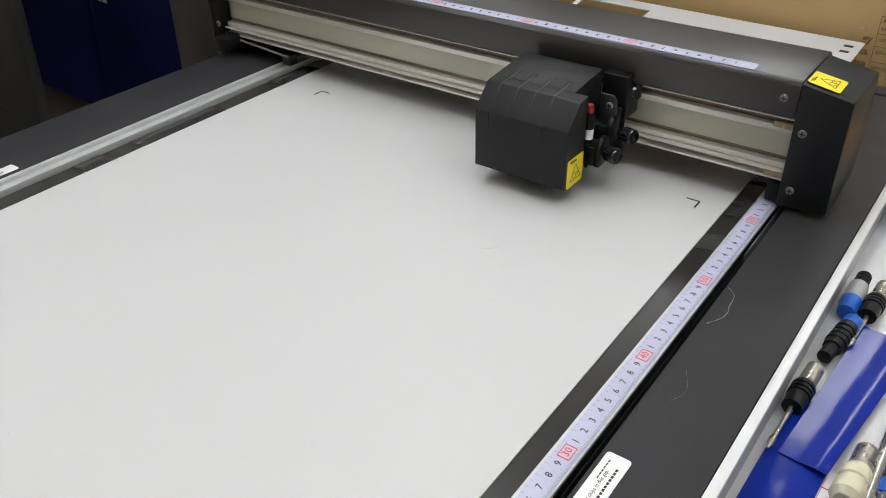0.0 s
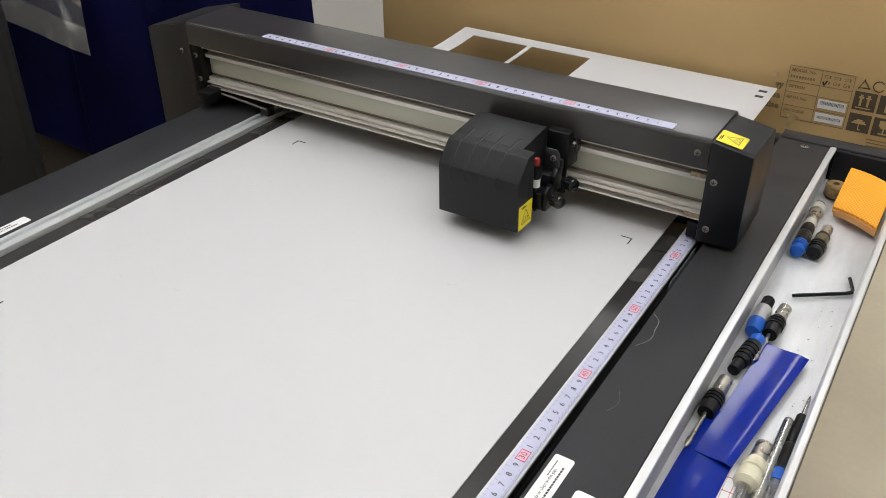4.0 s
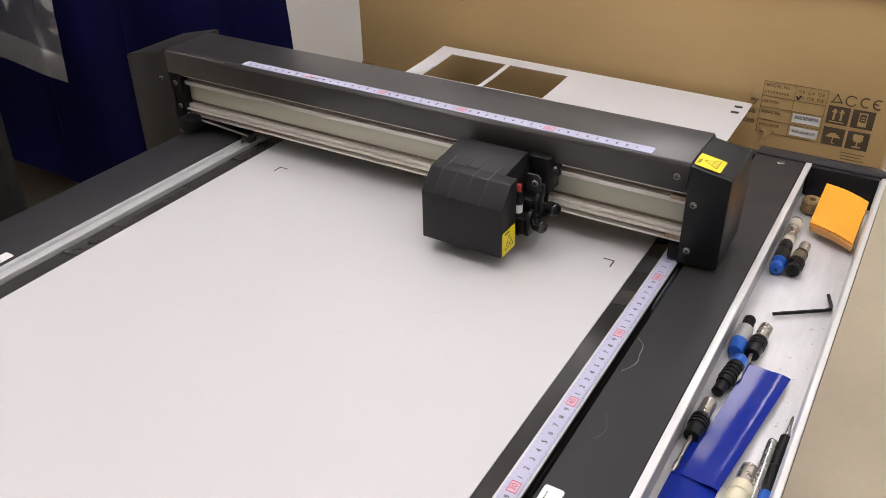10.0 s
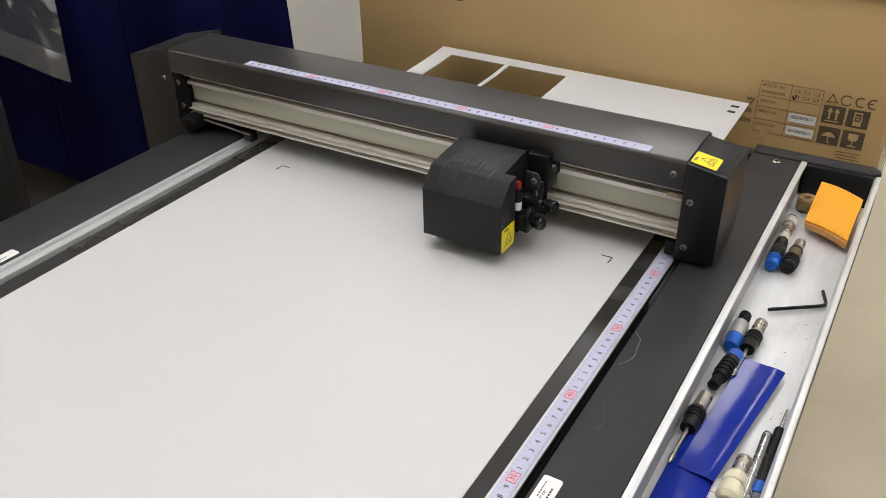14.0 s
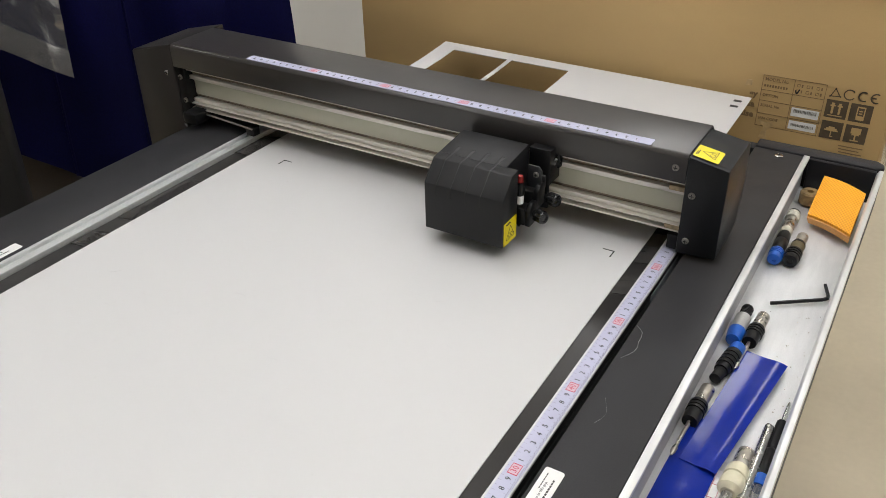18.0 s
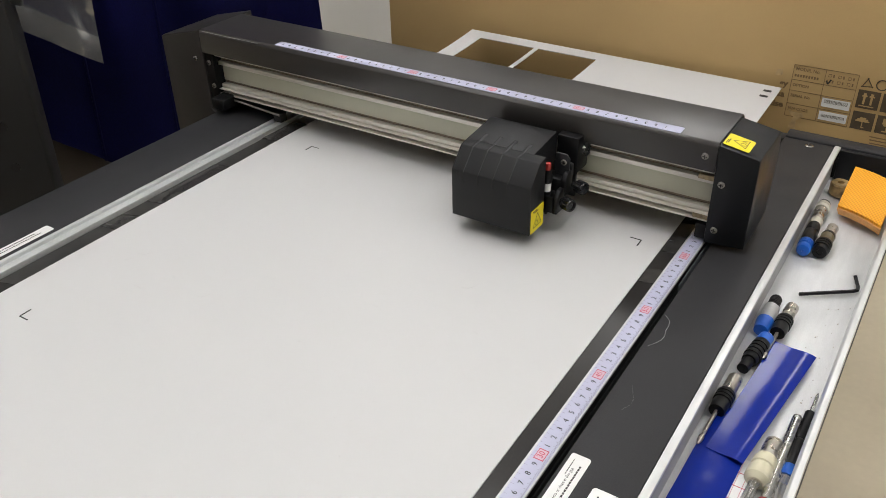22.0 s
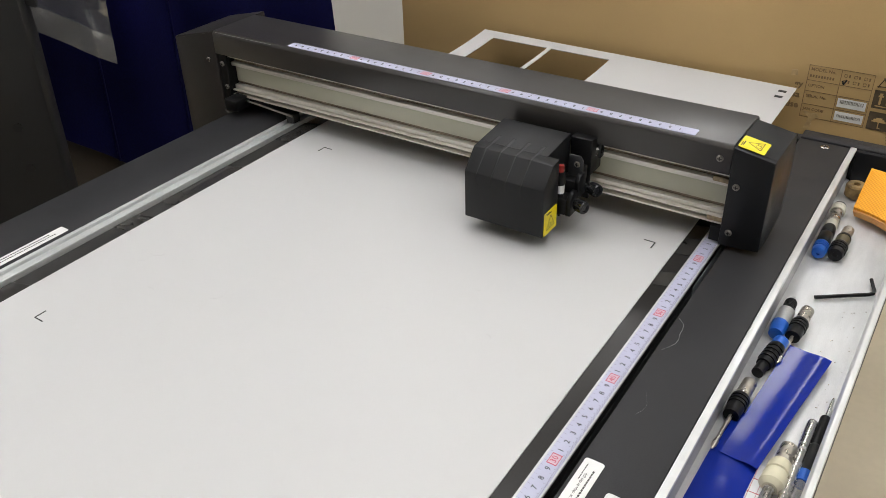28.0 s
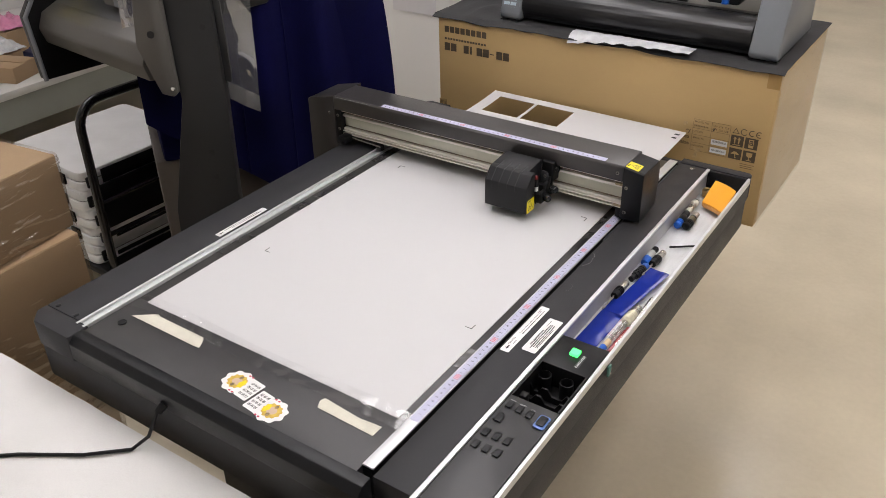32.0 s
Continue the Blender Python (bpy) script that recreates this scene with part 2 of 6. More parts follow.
M_PRINT = mat("dark_brown_print", (0.085, 0.062, 0.038), 0.6, blotch=0.2, blotch_scale=60)
M_TORN = mat("torn_tape_scrap", (0.47, 0.335, 0.165), 0.30, blotch=0.25, blotch_scale=120)
M_PARCELTAPE = mat("parcel_tape", (0.42, 0.27, 0.11), 0.18, blotch=0.05, blotch_scale=20)
M_CLOTH = mat("navy_velour", (0.0016, 0.0018, 0.034), 0.85, grain=0.15, grain_scale=300, blotch=0.30, blotch_scale=5, bump=0.25, bump_scale=300, spec=0.15)
M_MAT = mat("black_cover_cloth", (0.018, 0.018, 0.019), 0.8, grain=0.2, grain_scale=500, blotch=0.15, blotch_scale=8, bump=0.3, bump_scale=120)
M_WALL = mat("off_white_wall_paint", (0.84, 0.825, 0.79), 0.7, blotch=0.03, blotch_scale=2, bump=0.05, bump_scale=120)
M_CEIL = mat("ceiling_white", (0.80, 0.80, 0.78), 0.8, blotch=0.02, blotch_scale=3)
M_FLOOR = mat("beige_vinyl_floor", (0.60, 0.530, 0.400), 0.21, grain=0.02, grain_scale=60, blotch=0.13, blotch_scale=2.2, bump=0.006, bump_scale=3.5, rough_vary=0.06)
M_STAND = mat("dark_grey_stand_steel", (0.021, 0.021, 0.0215), 0.45, grain=0.12, grain_scale=700, blotch=0.12, blotch_scale=6, bump=0.08, bump_scale=1200, spec=0.35)
M_PRINTER = mat("warm_grey_printer_shell", (0.095, 0.090, 0.082), 0.42, grain=0.06, grain_scale=700, blotch=0.06, blotch_scale=4)
M_PRINTERDARK = mat("soft_black_ramp", (0.072, 0.074, 0.078), 0.38, grain=0.1, grain_scale=900)
M_TUBE = mat("black_gloss_tube", (0.010, 0.010, 0.011), 0.22, blotch=0.1, blotch_scale=40, coat=0.3)
M_CASE = mat("white_moulded_case", (0.80, 0.80, 0.80), 0.42, grain=0.03, grain_scale=600, blotch=0.05, blotch_scale=10, vary=0.04)
M_DESK = mat("grey_green_desk_edge", (0.34, 0.36, 0.32), 0.5, blotch=0.06, blotch_scale=5)
M_DESKTOP = mat("pale_desk_top", (0.66, 0.65, 0.62), 0.4, blotch=0.05, blotch_scale=8)
M_LINEN = mat("white_table_cloth", (0.70, 0.69, 0.67), 0.8, grain=0.04, grain_scale=600, blotch=0.06, blotch_scale=7, bump=0.12, bump_scale=200)
M_PINK = mat("pink_plastic_bag", (0.55, 0.20, 0.33), 0.3, blotch=0.25, blotch_scale=30)
M_NAVYBOX = mat("navy_card", (0.03, 0.035, 0.09), 0.6, blotch=0.1, blotch_scale=20)
M_SILVER = mat("silver_grey_end_cap", (0.20, 0.215, 0.235), 0.42, 0.3, blotch=0.05, blotch_scale=8, grain=0.05, grain_scale=800)
M_ROLLER = mat("black_ribbed_shell", (0.012, 0.012, 0.013), 0.30, blotch=0.1, blotch_scale=10)
M_GREYPANEL = mat("blue_grey_enamel", (0.25, 0.29, 0.32), 0.4, blotch=0.06, blotch_scale=8)
M_POSTER = mat("poster_paper", (0.72, 0.70, 0.70), 0.5, blotch=0.02, blotch_scale=10)
M_TEAL = mat("teal_glass_plate", (0.08, 0.20, 0.18), 0.2)
M_BUTTON = mat("dark_button", (0.030, 0.030, 0.032), 0.4)
M_BLUEKEY = mat("blue_key_surround", (0.10, 0.19, 0.50), 0.35)
M_GREYPRINT = mat("pale_grey_print", (0.28, 0.28, 0.28), 0.5)
M_SCUFF = mat("grey_scratch", (0.24, 0.245, 0.24), 0.5, blotch=0.5, blotch_scale=150)
M_GOLD = mat("gold_sticker_print", (0.62, 0.42, 0.06), 0.45, blotch=0.15, blotch_scale=200)
M_BEIGE = mat("beige_sticker_print", (0.60, 0.44, 0.32), 0.45)
M_FILM = clear("clear_film", keep=0.965, rough=0.12, gloss=0.45)
M_SCRAP = mat("grey_film_scrap", (0.040, 0.038, 0.037), 0.17, blotch=0.15, blotch_scale=40, rough_vary=0.08)
# haze lightens the pouch in place of the pale reflections on it
M_POUCH = clear("clear_pouch", keep=0.66, rough=0.07, gloss=1.0, haze=0.15)
M_HEM = clear("doubled_pouch_hem", keep=0.40, rough=0.16, gloss=1.0, haze=0.42)
M_WRAP = clear("stretch_wrap", keep=0.80, rough=0.10, gloss=1.0)
M_CLEARPLASTIC = clear("clear_plastic", keep=0.75, rough=0.08)
M_SILVERPLAS = mat("silver_grey_plastic", (0.42, 0.42, 0.42), 0.35, 0.3, grain=0.08, grain_scale=500)
M_MILKY = mat("milky_plastic", (0.52, 0.53, 0.54), 0.35, blotch=0.15, blotch_scale=40)
# brown of the floor as it looks in the shade under the cover
M_BASE = mat("shaded_floor_brown", (0.105, 0.088, 0.074), 0.5, grain=0.1, grain_scale=500, blotch=0.15, blotch_scale=6)
M_HOLDER = mat("worn_grey_steel", (0.46, 0.43, 0.38), 0.30, 0.95, blotch=0.1, blotch_scale=80, rough_vary=0.08)
M_FAINT = mat("faint_brown_print", (0.225, 0.150, 0.072), 0.62, blotch=0.15, blotch_scale=80)
M_ICON = mat("pale_blue_key_print", (0.45, 0.55, 0.62), 0.4, blotch=0.1, blotch_scale=60)
M_ROOF = mat("charcoal_satin_sheet_metal", (0.037, 0.034, 0.0325), 0.28, grain=0.10, grain_scale=900, blotch=0.03, blotch_scale=5, bump=0.06, bump_scale=1500, spec=0.62)
M_PINKBOX = mat("pale_red_print", (0.60, 0.42, 0.50), 0.5)
M_TICK = mat("grey_blue_tick_print", (0.24, 0.24, 0.30), 0.5)
M_OFFWHITE = mat("off_white_plastic", (0.56, 0.55, 0.51), 0.38, blotch=0.08, blotch_scale=90)
M_CREAMWHITE = mat("cream_white_collar", (0.58, 0.565, 0.48), 0.38, blotch=0.10, blotch_scale=90)
M_OLIVE = mat("olive_brown_band", (0.105, 0.085, 0.042), 0.45, blotch=0.2, blotch_scale=120)
M_LED = glow("green_lamp", (0.05, 1.0, 0.16), 2.6)
M_PANEL = glow("ceiling_diffuser", (1.0, 0.985, 0.97), LAMP_POWER)

# ---- building helpers ----
WM = {}


def thing(name, base=(0, 0, 0), label="", category="", group="", kind="", at=None):
    ob = new(name)
    m = at if at is not None else Matrix.Translation(base)
    ob.matrix_world = m
    ob.matrix_basis = m
    ob.empty_display_size = 0.05
    WM[ob] = m.copy()
    return tagged(ob, label, category, group, kind)


def part(name, bm, material, parent=None, label="", at=None, smooth=True):
    """Link a bmesh as one mesh object under a thing or a part. at: the pose of its coordinates in the world."""
    me = bpy.data.meshes.new(name)
    bmesh.ops.recalc_face_normals(bm, faces=bm.faces)
    bm.to_mesh(me)
    bm.free()
    me.materials.append(material)
    if smooth:
        me.shade_smooth()
        me.set_sharp_from_angle(angle=radians(32))
    return place(name, me, parent, label, at)


def place(name, me, parent=None, label="", at=None):
    ob = new(name, me)
    m = at if at is not None else Matrix.Identity(4)
    WM[ob] = m.copy()
    if parent is not None:
        ob.parent = parent
        ob.matrix_basis = WM[parent].inverted() @ m
    else:
        ob.matrix_basis = m
    if label:
        tagged(ob, label)
    return ob


def bm_box(x0, x1, y0, y1, z0, z1, bevel=0.0, seg=2, bm=None):
    own = bm is None
    b = bmesh.new()
    vs = [b.verts.new((x, y, z)) for x in (x0, x1) for y in (y0, y1) for z in (z0, z1)]
    for q in ((0, 1, 3, 2), (4, 6, 7, 5), (0, 4, 5, 1), (2, 3, 7, 6), (0, 2, 6, 4), (1, 5, 7, 3)):
        b.faces.new([vs[i] for i in q])
    if bevel > 0:
        bevel = min(bevel, 0.45 * min(abs(x1 - x0), abs(y1 - y0), abs(z1 - z0)))
        bmesh.ops.bevel(b, geom=b.edges[:], offset=bevel, segments=seg, profile=0.5, affect="EDGES")
    if own:
        return b
    return merge(bm, b)


def merge(bm, other, m=None):
    """Add a bmesh to another and free it."""
    me = bpy.data.meshes.new("tmp")
    if m is not None:
        bmesh.ops.transform(other, matrix=m, verts=other.verts[:])
    other.to_mesh(me)
    other.free()
    bm.from_mesh(me)
    bpy.data.meshes.remove(me)
    return bm


def bm_prism(pts, axis, a0, a1, bevel=0.0, seg=2):
    """A polygon pushed along an axis. axis x: pts are (y, z); y: (x, z); z: (x, y)."""
    b = bmesh.new()

    def v(p, a):
        return {"x": (a, p[0], p[1]), "y": (p[0], a, p[1]), "z": (p[0], p[1], a)}[axis]
    lo = [b.verts.new(v(p, a0)) for p in pts]
    hi = [b.verts.new(v(p, a1)) for p in pts]
    k = len(pts)
    b.faces.new(lo)
    b.faces.new(hi[::-1])
    for i in range(k):
        b.faces.new((lo[i], lo[(i + 1) % k], hi[(i + 1) % k], hi[i]))
    bmesh.ops.recalc_face_normals(b, faces=b.faces)
    if bevel > 0:
        bmesh.ops.bevel(b, geom=b.edges[:], offset=bevel, segments=seg, profile=0.5, affect="EDGES")
    return b


def bm_turned(profile, seg=20, axis="z"):
    """A turned solid: profile of (height, radius) along an axis."""
    b = bmesh.new()
    rings = []
    for h, r in profile:
        ring = []
        for i in range(seg):
            a = 2 * math.pi * i / seg
            c, s = r * math.cos(a), r * math.sin(a)
            ring.append(b.verts.new({"z": (c, s, h), "x": (h, c, s), "y": (c, h, s)}[axis]))
        rings.append(ring)
    for r0, r1 in zip(rings, rings[1:]):
        for i in range(seg):
            b.faces.new((r0[i], r0[(i + 1) % seg], r1[(i + 1) % seg], r1[i]))
    b.faces.new(rings[0])
    b.faces.new(rings[-1][::-1])
    return b


def bm_tube(points, radius, seg=10):
    """A round bar along a line of points."""
    b = bmesh.new()
    pts = [Vector(p) for p in points]
    rings = []
    u = None
    for i, p in enumerate(pts):
        d = (pts[min(i + 1, len(pts) - 1)] - pts[max(i - 1, 0)]).normalized()
        if u is None:
            u = d.cross(Vector((0, 0, 1)))
            if u.length < 0.2:
                u = d.cross(Vector((0, 1, 0)))
        u = (u - d * u.dot(d)).normalized()
        w = d.cross(u)
        rings.append([b.verts.new(p + radius * (math.cos(2 * math.pi * k / seg) * u + math.sin(2 * math.pi * k / seg) * w)) for k in range(seg)])
    for r0, r1 in zip(rings, rings[1:]):
        for i in range(seg):
            b.faces.new((r0[i], r0[(i + 1) % seg], r1[(i + 1) % seg], r1[i]))
    b.faces.new(rings[0])
    b.faces.new(rings[-1][::-1])
    return b


def bm_grid(nx, ny, f, thick=0.0):
    """A sheet: f(u, v) gives the place for u, v from 0 to 1; thick pushes it down."""
    b = bmesh.new()
    top = [[b.verts.new(f(i / nx, j / ny)) for j in range(ny + 1)] for i in range(nx + 1)]
    for i in range(nx):
        for j in range(ny):
            b.faces.new((top[i][j], top[i + 1][j], top[i + 1][j + 1], top[i][j + 1]))
    if thick:
        bmesh.ops.recalc_face_normals(b, faces=b.faces)
        bmesh.ops.solidify(b, geom=b.faces[:], thickness=thick)
    return b


def bm_text(body, size, at=None, extrude=0.00008, align="CENTER", bold=0.0):
    """Lettering in the built-in font, as a mesh round the origin."""
    cu = bpy.data.curves.new("text", "FONT")
    cu.body, cu.size, cu.align_x, cu.align_y, cu.extrude = body, size, align, "CENTER", extrude
    cu.resolution_u = 2
    cu.offset = bold
    ob = bpy.data.objects.new("text", cu)
    scene.collection.objects.link(ob)
    dg = bpy.context.evaluated_depsgraph_get()
    me = bpy.data.meshes.new_from_object(ob.evaluated_get(dg))
    b = bmesh.new()
    b.from_mesh(me)
    bpy.data.objects.remove(ob)
    bpy.data.meshes.remove(me)
    bpy.data.curves.remove(cu)
    if at is not None:
        bmesh.ops.transform(b, matrix=at, verts=b.verts[:])
    return b


def rounded(x0, x1, y0, y1, r, k=4):
    """The outline of a rectangle with round corners."""
    out = []
    for cx, cy, a in ((x1 - r, y1 - r, 0), (x0 + r, y1 - r, 90), (x0 + r, y0 + r, 180), (x1 - r, y0 + r, 270)):
        for i in range(k + 1):
            t = radians(a + 90 * i / k)
            out.append((cx + r * math.cos(t), cy + r * math.sin(t)))
    return out


def screw(parent, at, r=0.0032, material=None):
    """A cross-head screw, its head along the pose's z."""
    b = bm_turned([(-0.001, r), (0.0008, r), (0.0016, r * 0.72), (0.0017, r * 0.1)], 14)
    s = part("screw", b, material or M_STEEL, parent, at=at)
    c = bmesh.new()
    bm_box(-r * 0.62, r * 0.62, -r * 0.12, r * 0.12, 0.0014, 0.0019, bm=c)
    bm_box(-r * 0.12, r * 0.12, -r * 0.62, r * 0.62, 0.0014, 0.00195, bm=c)
    part("cross_slot", c, M_SLOT, s, at=at)
    return s


def along(a, b):
    """A pose at a whose x axis points to b."""
    d = Vector(b) - Vector(a)
    return Matrix.Translation(a) @ d.to_track_quat("X", "Z").to_matrix().to_4x4()

# ---- the room ----
def room():
    x0, x1, y0, y1 = -3.6, 3.2, -3.2, 6.0
    t = 0.12
    tagged(part("floor", bm_box(x0, x1, y0, y1, FLOOR - 0.1, FLOOR), M_FLOOR), "glossy beige vinyl floor with faint scuffs", "floor", kind="structure")
    tagged(part("ceiling", bm_box(x0, x1, y0, y1, CEIL, CEIL + 0.1), M_CEIL), "plain white ceiling", "ceiling", kind="structure")
    # the wall behind the draped machine ends beside the carton, the aisle runs on past it
    tagged(part("wall_north", bm_box(x0, -0.75, 1.95, 1.95 + t, FLOOR, CEIL), M_WALL), "off-white painted wall", "wall", kind="structure")
    tagged(part("wall_far", bm_box(-0.75 + 0.002, x1, y1, y1 + t, FLOOR, CEIL), M_WALL), "off-white painted far wall", "wall", kind="structure")
    tagged(part("wall_return", bm_box(-0.75 - t, -0.75, 1.95 + t + 0.002, y1 + t, FLOOR, CEIL), M_WALL), "off-white wall along the aisle", "wall", kind="structure")
    tagged(part("wall_west", bm_box(x0 - t, x0, y0, 1.95 + t, FLOOR, CEIL), M_WALL), "off-white painted wall", "wall", kind="structure")
    tagged(part("wall_east", bm_box(x1, x1 + t, y0, y1 + t, FLOOR, CEIL), M_WALL), "off-white painted wall", "wall", kind="structure")
    tagged(part("wall_south", bm_box(x0 - t, x1 + t, y0 - t, y0, FLOOR, CEIL), M_WALL), "off-white painted wall", "wall", kind="structure")
    for i, (x, y) in enumerate(LAMPS):
        lamp = thing("ceiling_light", (x, y, CEIL), "recessed white panel light in the ceiling, switched on", "ceiling light", "ceiling lights")
        w, h = 0.14, 0.60
        f = bmesh.new()
        for a, b, c, d in ((-w - 0.03, -w, -h - 0.03, h + 0.03), (w, w + 0.03, -h - 0.03, h + 0.03), (-w, w, -h - 0.03, -h), (-w, w, h, h + 0.03)):
            bm_box(x + a, x + b, y + c, y + d, CEIL - 0.03, CEIL - 0.001, 0.003, bm=f)
        part("frame", f, M_CEIL, lamp)
        part("diffuser", bm_box(x - w, x + w, y - h, y + h, CEIL - 0.022, CEIL - 0.014), M_PANEL, lamp, "glowing white diffuser", smooth=False)


room()


# ---- the flatbed plotter ----
ML, MR, MN, MF = -0.650, 0.160, -0.140, 0.945      # left, right, near and far edge of the plotter
GY = 0.629                                          # front of the bridge
HX0, HX1, HY = -0.2240, -0.1360, 0.539                # the cutting head


def numerals(parent, count, place_of, up, size, first=1):
    """The marks and numbers of a tape measure."""
    black, red, box, tick = bmesh.new(), bmesh.new(), bmesh.new(), bmesh.new()
    for k in range(first, count + 1):
        m = place_of(k) @ up
        if k % 10 == 0:
            merge(red, bm_text(str(k), size * 1.08, m))
            merge(box, bm_prism(rounded(-0.0054, 0.0054, -0.0038, 0.0038, 0.001, 2), "z", -0.00005, 0.00003), m)
            for a, b, c, d in ((-0.0054, -0.0047, -0.0038, 0.0038), (0.0047, 0.0054, -0.0038, 0.0038), (-0.0047, 0.0047, -0.0038, -0.0033), (-0.0047, 0.0047, 0.0033, 0.0038)):
                merge(red, bm_box(a, b, c, d, -0.00004, 0.00007), m)
        else:
            merge(black, bm_text(str(k % 10), size, m))
        for j in range(10):
            h = 0.0034 if j == 0 else (0.0026 if j == 5 else 0.0017)
            b = bm_box(-0.00009, 0.00009, 0, h, 0, 0.00008)
            merge(tick, b, place_of(k) @ Matrix.Translation((-0.0035 + j * 0.001, 0, 0)) @ pose(0, -0.0066, 0))
            if j in (0, 5):
                b = bm_box(-0.00009, 0.00009, -h * 0.8, 0, 0, 0.00008)
                merge(tick, b, place_of(k) @ Matrix.Translation((-0.0035 + j * 0.001, 0, 0)) @ pose(0, 0.0066, 0))
    tagged(part("numbers", black, M_INK, parent, "black printed numbers", smooth=False), kind="stuff")
    tagged(part("ten_numbers", red, M_RED, parent, "red printed numbers", smooth=False), kind="stuff")
    tagged(part("red_print", box, M_PINKBOX, parent, "pale red fields behind the tens", smooth=False), kind="stuff")
    tagged(part("graduation", tick, M_TICK, parent, "fine grey tick marks", smooth=False), kind="stuff")


def plotter():
    p = thing("flatbed_plotter", (-0.25, 0.4, FLOOR), "large charcoal flatbed cutting plotter with a pale rail on each side", "plotter")
    # closed lower body and stand
    part("body", bm_prism(rounded(ML + 0.004, MR - 0.004, MN + 0.006, MF - 0.004, 0.012), "z", -0.115, -0.0465, 0.003), M_CHAR, p)
    part("pedestal", bm_box(-0.52, -0.16, 0.06, 0.74, FLOOR, -0.1155, 0.006), M_STAND, p, "closed dark pedestal")
    # bed under the board
    part("bed", bm_box(-0.5465, -0.0095, -0.006, 0.927, -0.046, -0.0052, 0.001), M_BED, p, "dark bed panel with patches of film")
    part("near_plate", bm_box(-0.5465, -0.0095, -0.1125, -0.0065, -0.046, -0.0040, 0.0015), M_PLATE, p, "plain charcoal plate at the near end")
    # side plates
    left = bm_prism([(ML, -0.102), (ML, 0.915), (ML + 0.022, MF), (-0.5687, MF), (-0.5687, -0.102)], "z", -0.046, 0.0, 0.0022)
    left = part("side_plate", left, M_CHAR, p)
    for x, y in ((-0.632, -0.094), (-0.585, -0.095), (-0.628, 0.927), (-0.590, 0.927)):
        screw(left, pose(x, y, 0.0), 0.0045, M_BLACK)
    right = bm_box(0.0145, 0.0715, MN + 0.03, 0.921, -0.046, 0.0, 0.0015)
    right = part("side_plate", right, M_CHAR, p)
    screw(right, pose(0.046, 0.907, 0.0), 0.005)
    part("far_cap", bm_box(-0.5465, 0.0141, 0.9272, MF, -0.046, -0.0055, 0.0012), M_CHAR, p)
    part("far_corner", bm_prism([(0.0146, 0.9224), (0.150, 0.9224), (0.1598, 0.928), (0.158, 0.938), (0.150, MF), (0.0146, MF)], "z", -0.046, 0.0015, 0.0015), M_CHAR, p)
    # near end piece, sloping down to the edge
    cap = bm_prism([(MN, -0.040), (MN, -0.012), (MN + 0.010, -0.001), (-0.1130, 0.0), (-0.1130, -0.046), (MN + 0.01, -0.046)], "x", -0.545, 0.0143, 0.0012)
    part("near_cap", cap, M_COVER, p, "black end strip with a sloping edge")
    corner = bm_prism([(ML + 0.02, MN), (-0.5452, MN), (-0.5452, -0.1025), (ML, -0.1025), (ML, -0.120)], "z", -0.046, 0.0, 0.002)
    part("corner_piece", corner, M_CHAR, p)
    # rails
    rail = bmesh.new()
    bm_box(-0.5678, -0.5470, -0.1085, 0.9265, -0.045, -0.0035, bm=rail)
    bm_box(-0.5678, -0.5630, -0.1085, 0.9265, -0.0036, 0.0004, 0.0004, bm=rail)
    bm_box(-0.5525, -0.5470, -0.1085, 0.9265, -0.0036, 0.0004, 0.0004, bm=rail)
    part("left_rail", rail, M_ALU, p, "pale aluminium guide rail")
    rail = bmesh.new()
    bm_box(-0.0090, 0.0080, -0.100, 0.9265, -0.0030, 0.0, 0.0005, bm=rail)
    part("right_rail", rail, M_ALU, p, "pale aluminium guide rail")
    # web and gap bottom are coloured black for the shade down beside the rail
    part("rail_web", bm_box(-0.0090, 0.0052, -0.100, 0.9265, -0.045, -0.0031), M_SLOT, p, "rail web, blackened for the shade in the gap")
    part("gap", bm_box(0.0053, 0.0143, -0.100, 0.921, -0.045, -0.030), M_SLOT, p, "bottom of the deep gap, blackened for shade")
    part("gap_rib", bm_box(0.0074, 0.0080, -0.100, 0.921, -0.0299, -0.0120, 0.0002), M_CHAR, p)
    lip = bm_box(0.0088, 0.0096, 0.560, 0.921, -0.0299, -0.0060, 0.0002)
    part("gap_lip", lip, M_SILVER, p)
    # tape measure on the right rail
    tape = part("tape_measure", bm_box(-0.0068, 0.0068, -0.004, 0.657, 0.0002, 0.0006), M_RULER, p, "pale lavender tape measure stuck on the rail")
    numerals(tape, 65, lambda k: pose(0.0, k * 0.01, 0.0007, 0, 0, 90), pose(0, 0, 0), 0.0062)
    # labels on the side plates
    lab = part("caution_label", bm_prism(rounded(0.0178, 0.0326, 0.185, 0.314, 0.0022), "z", 0.0002, 0.0005), M_LABEL, right, "white caution label")
    return p, left, right, lab


PLOTTER, PLATE_L, PLATE_R, CAUTION = plotter()


def label_print(parent, x0, y0, z, rows, material=M_INK, rot=90):
    """Lines of small print: (across, along, length, height) from the corner, as plain bars."""
    b = bmesh.new()
    for ax, al, length, h in rows:
        n = max(1, int(length / 0.0026))
        for i in range(n):
            bm_box(x0 + ax - h / 2, x0 + ax + h / 2, y0 + al + i * length / n, y0 + al + (i + 0.72) * length / n, z, z + 0.00008, bm=b)
    return part("print", b, material, parent, "lines of small black print", smooth=False)


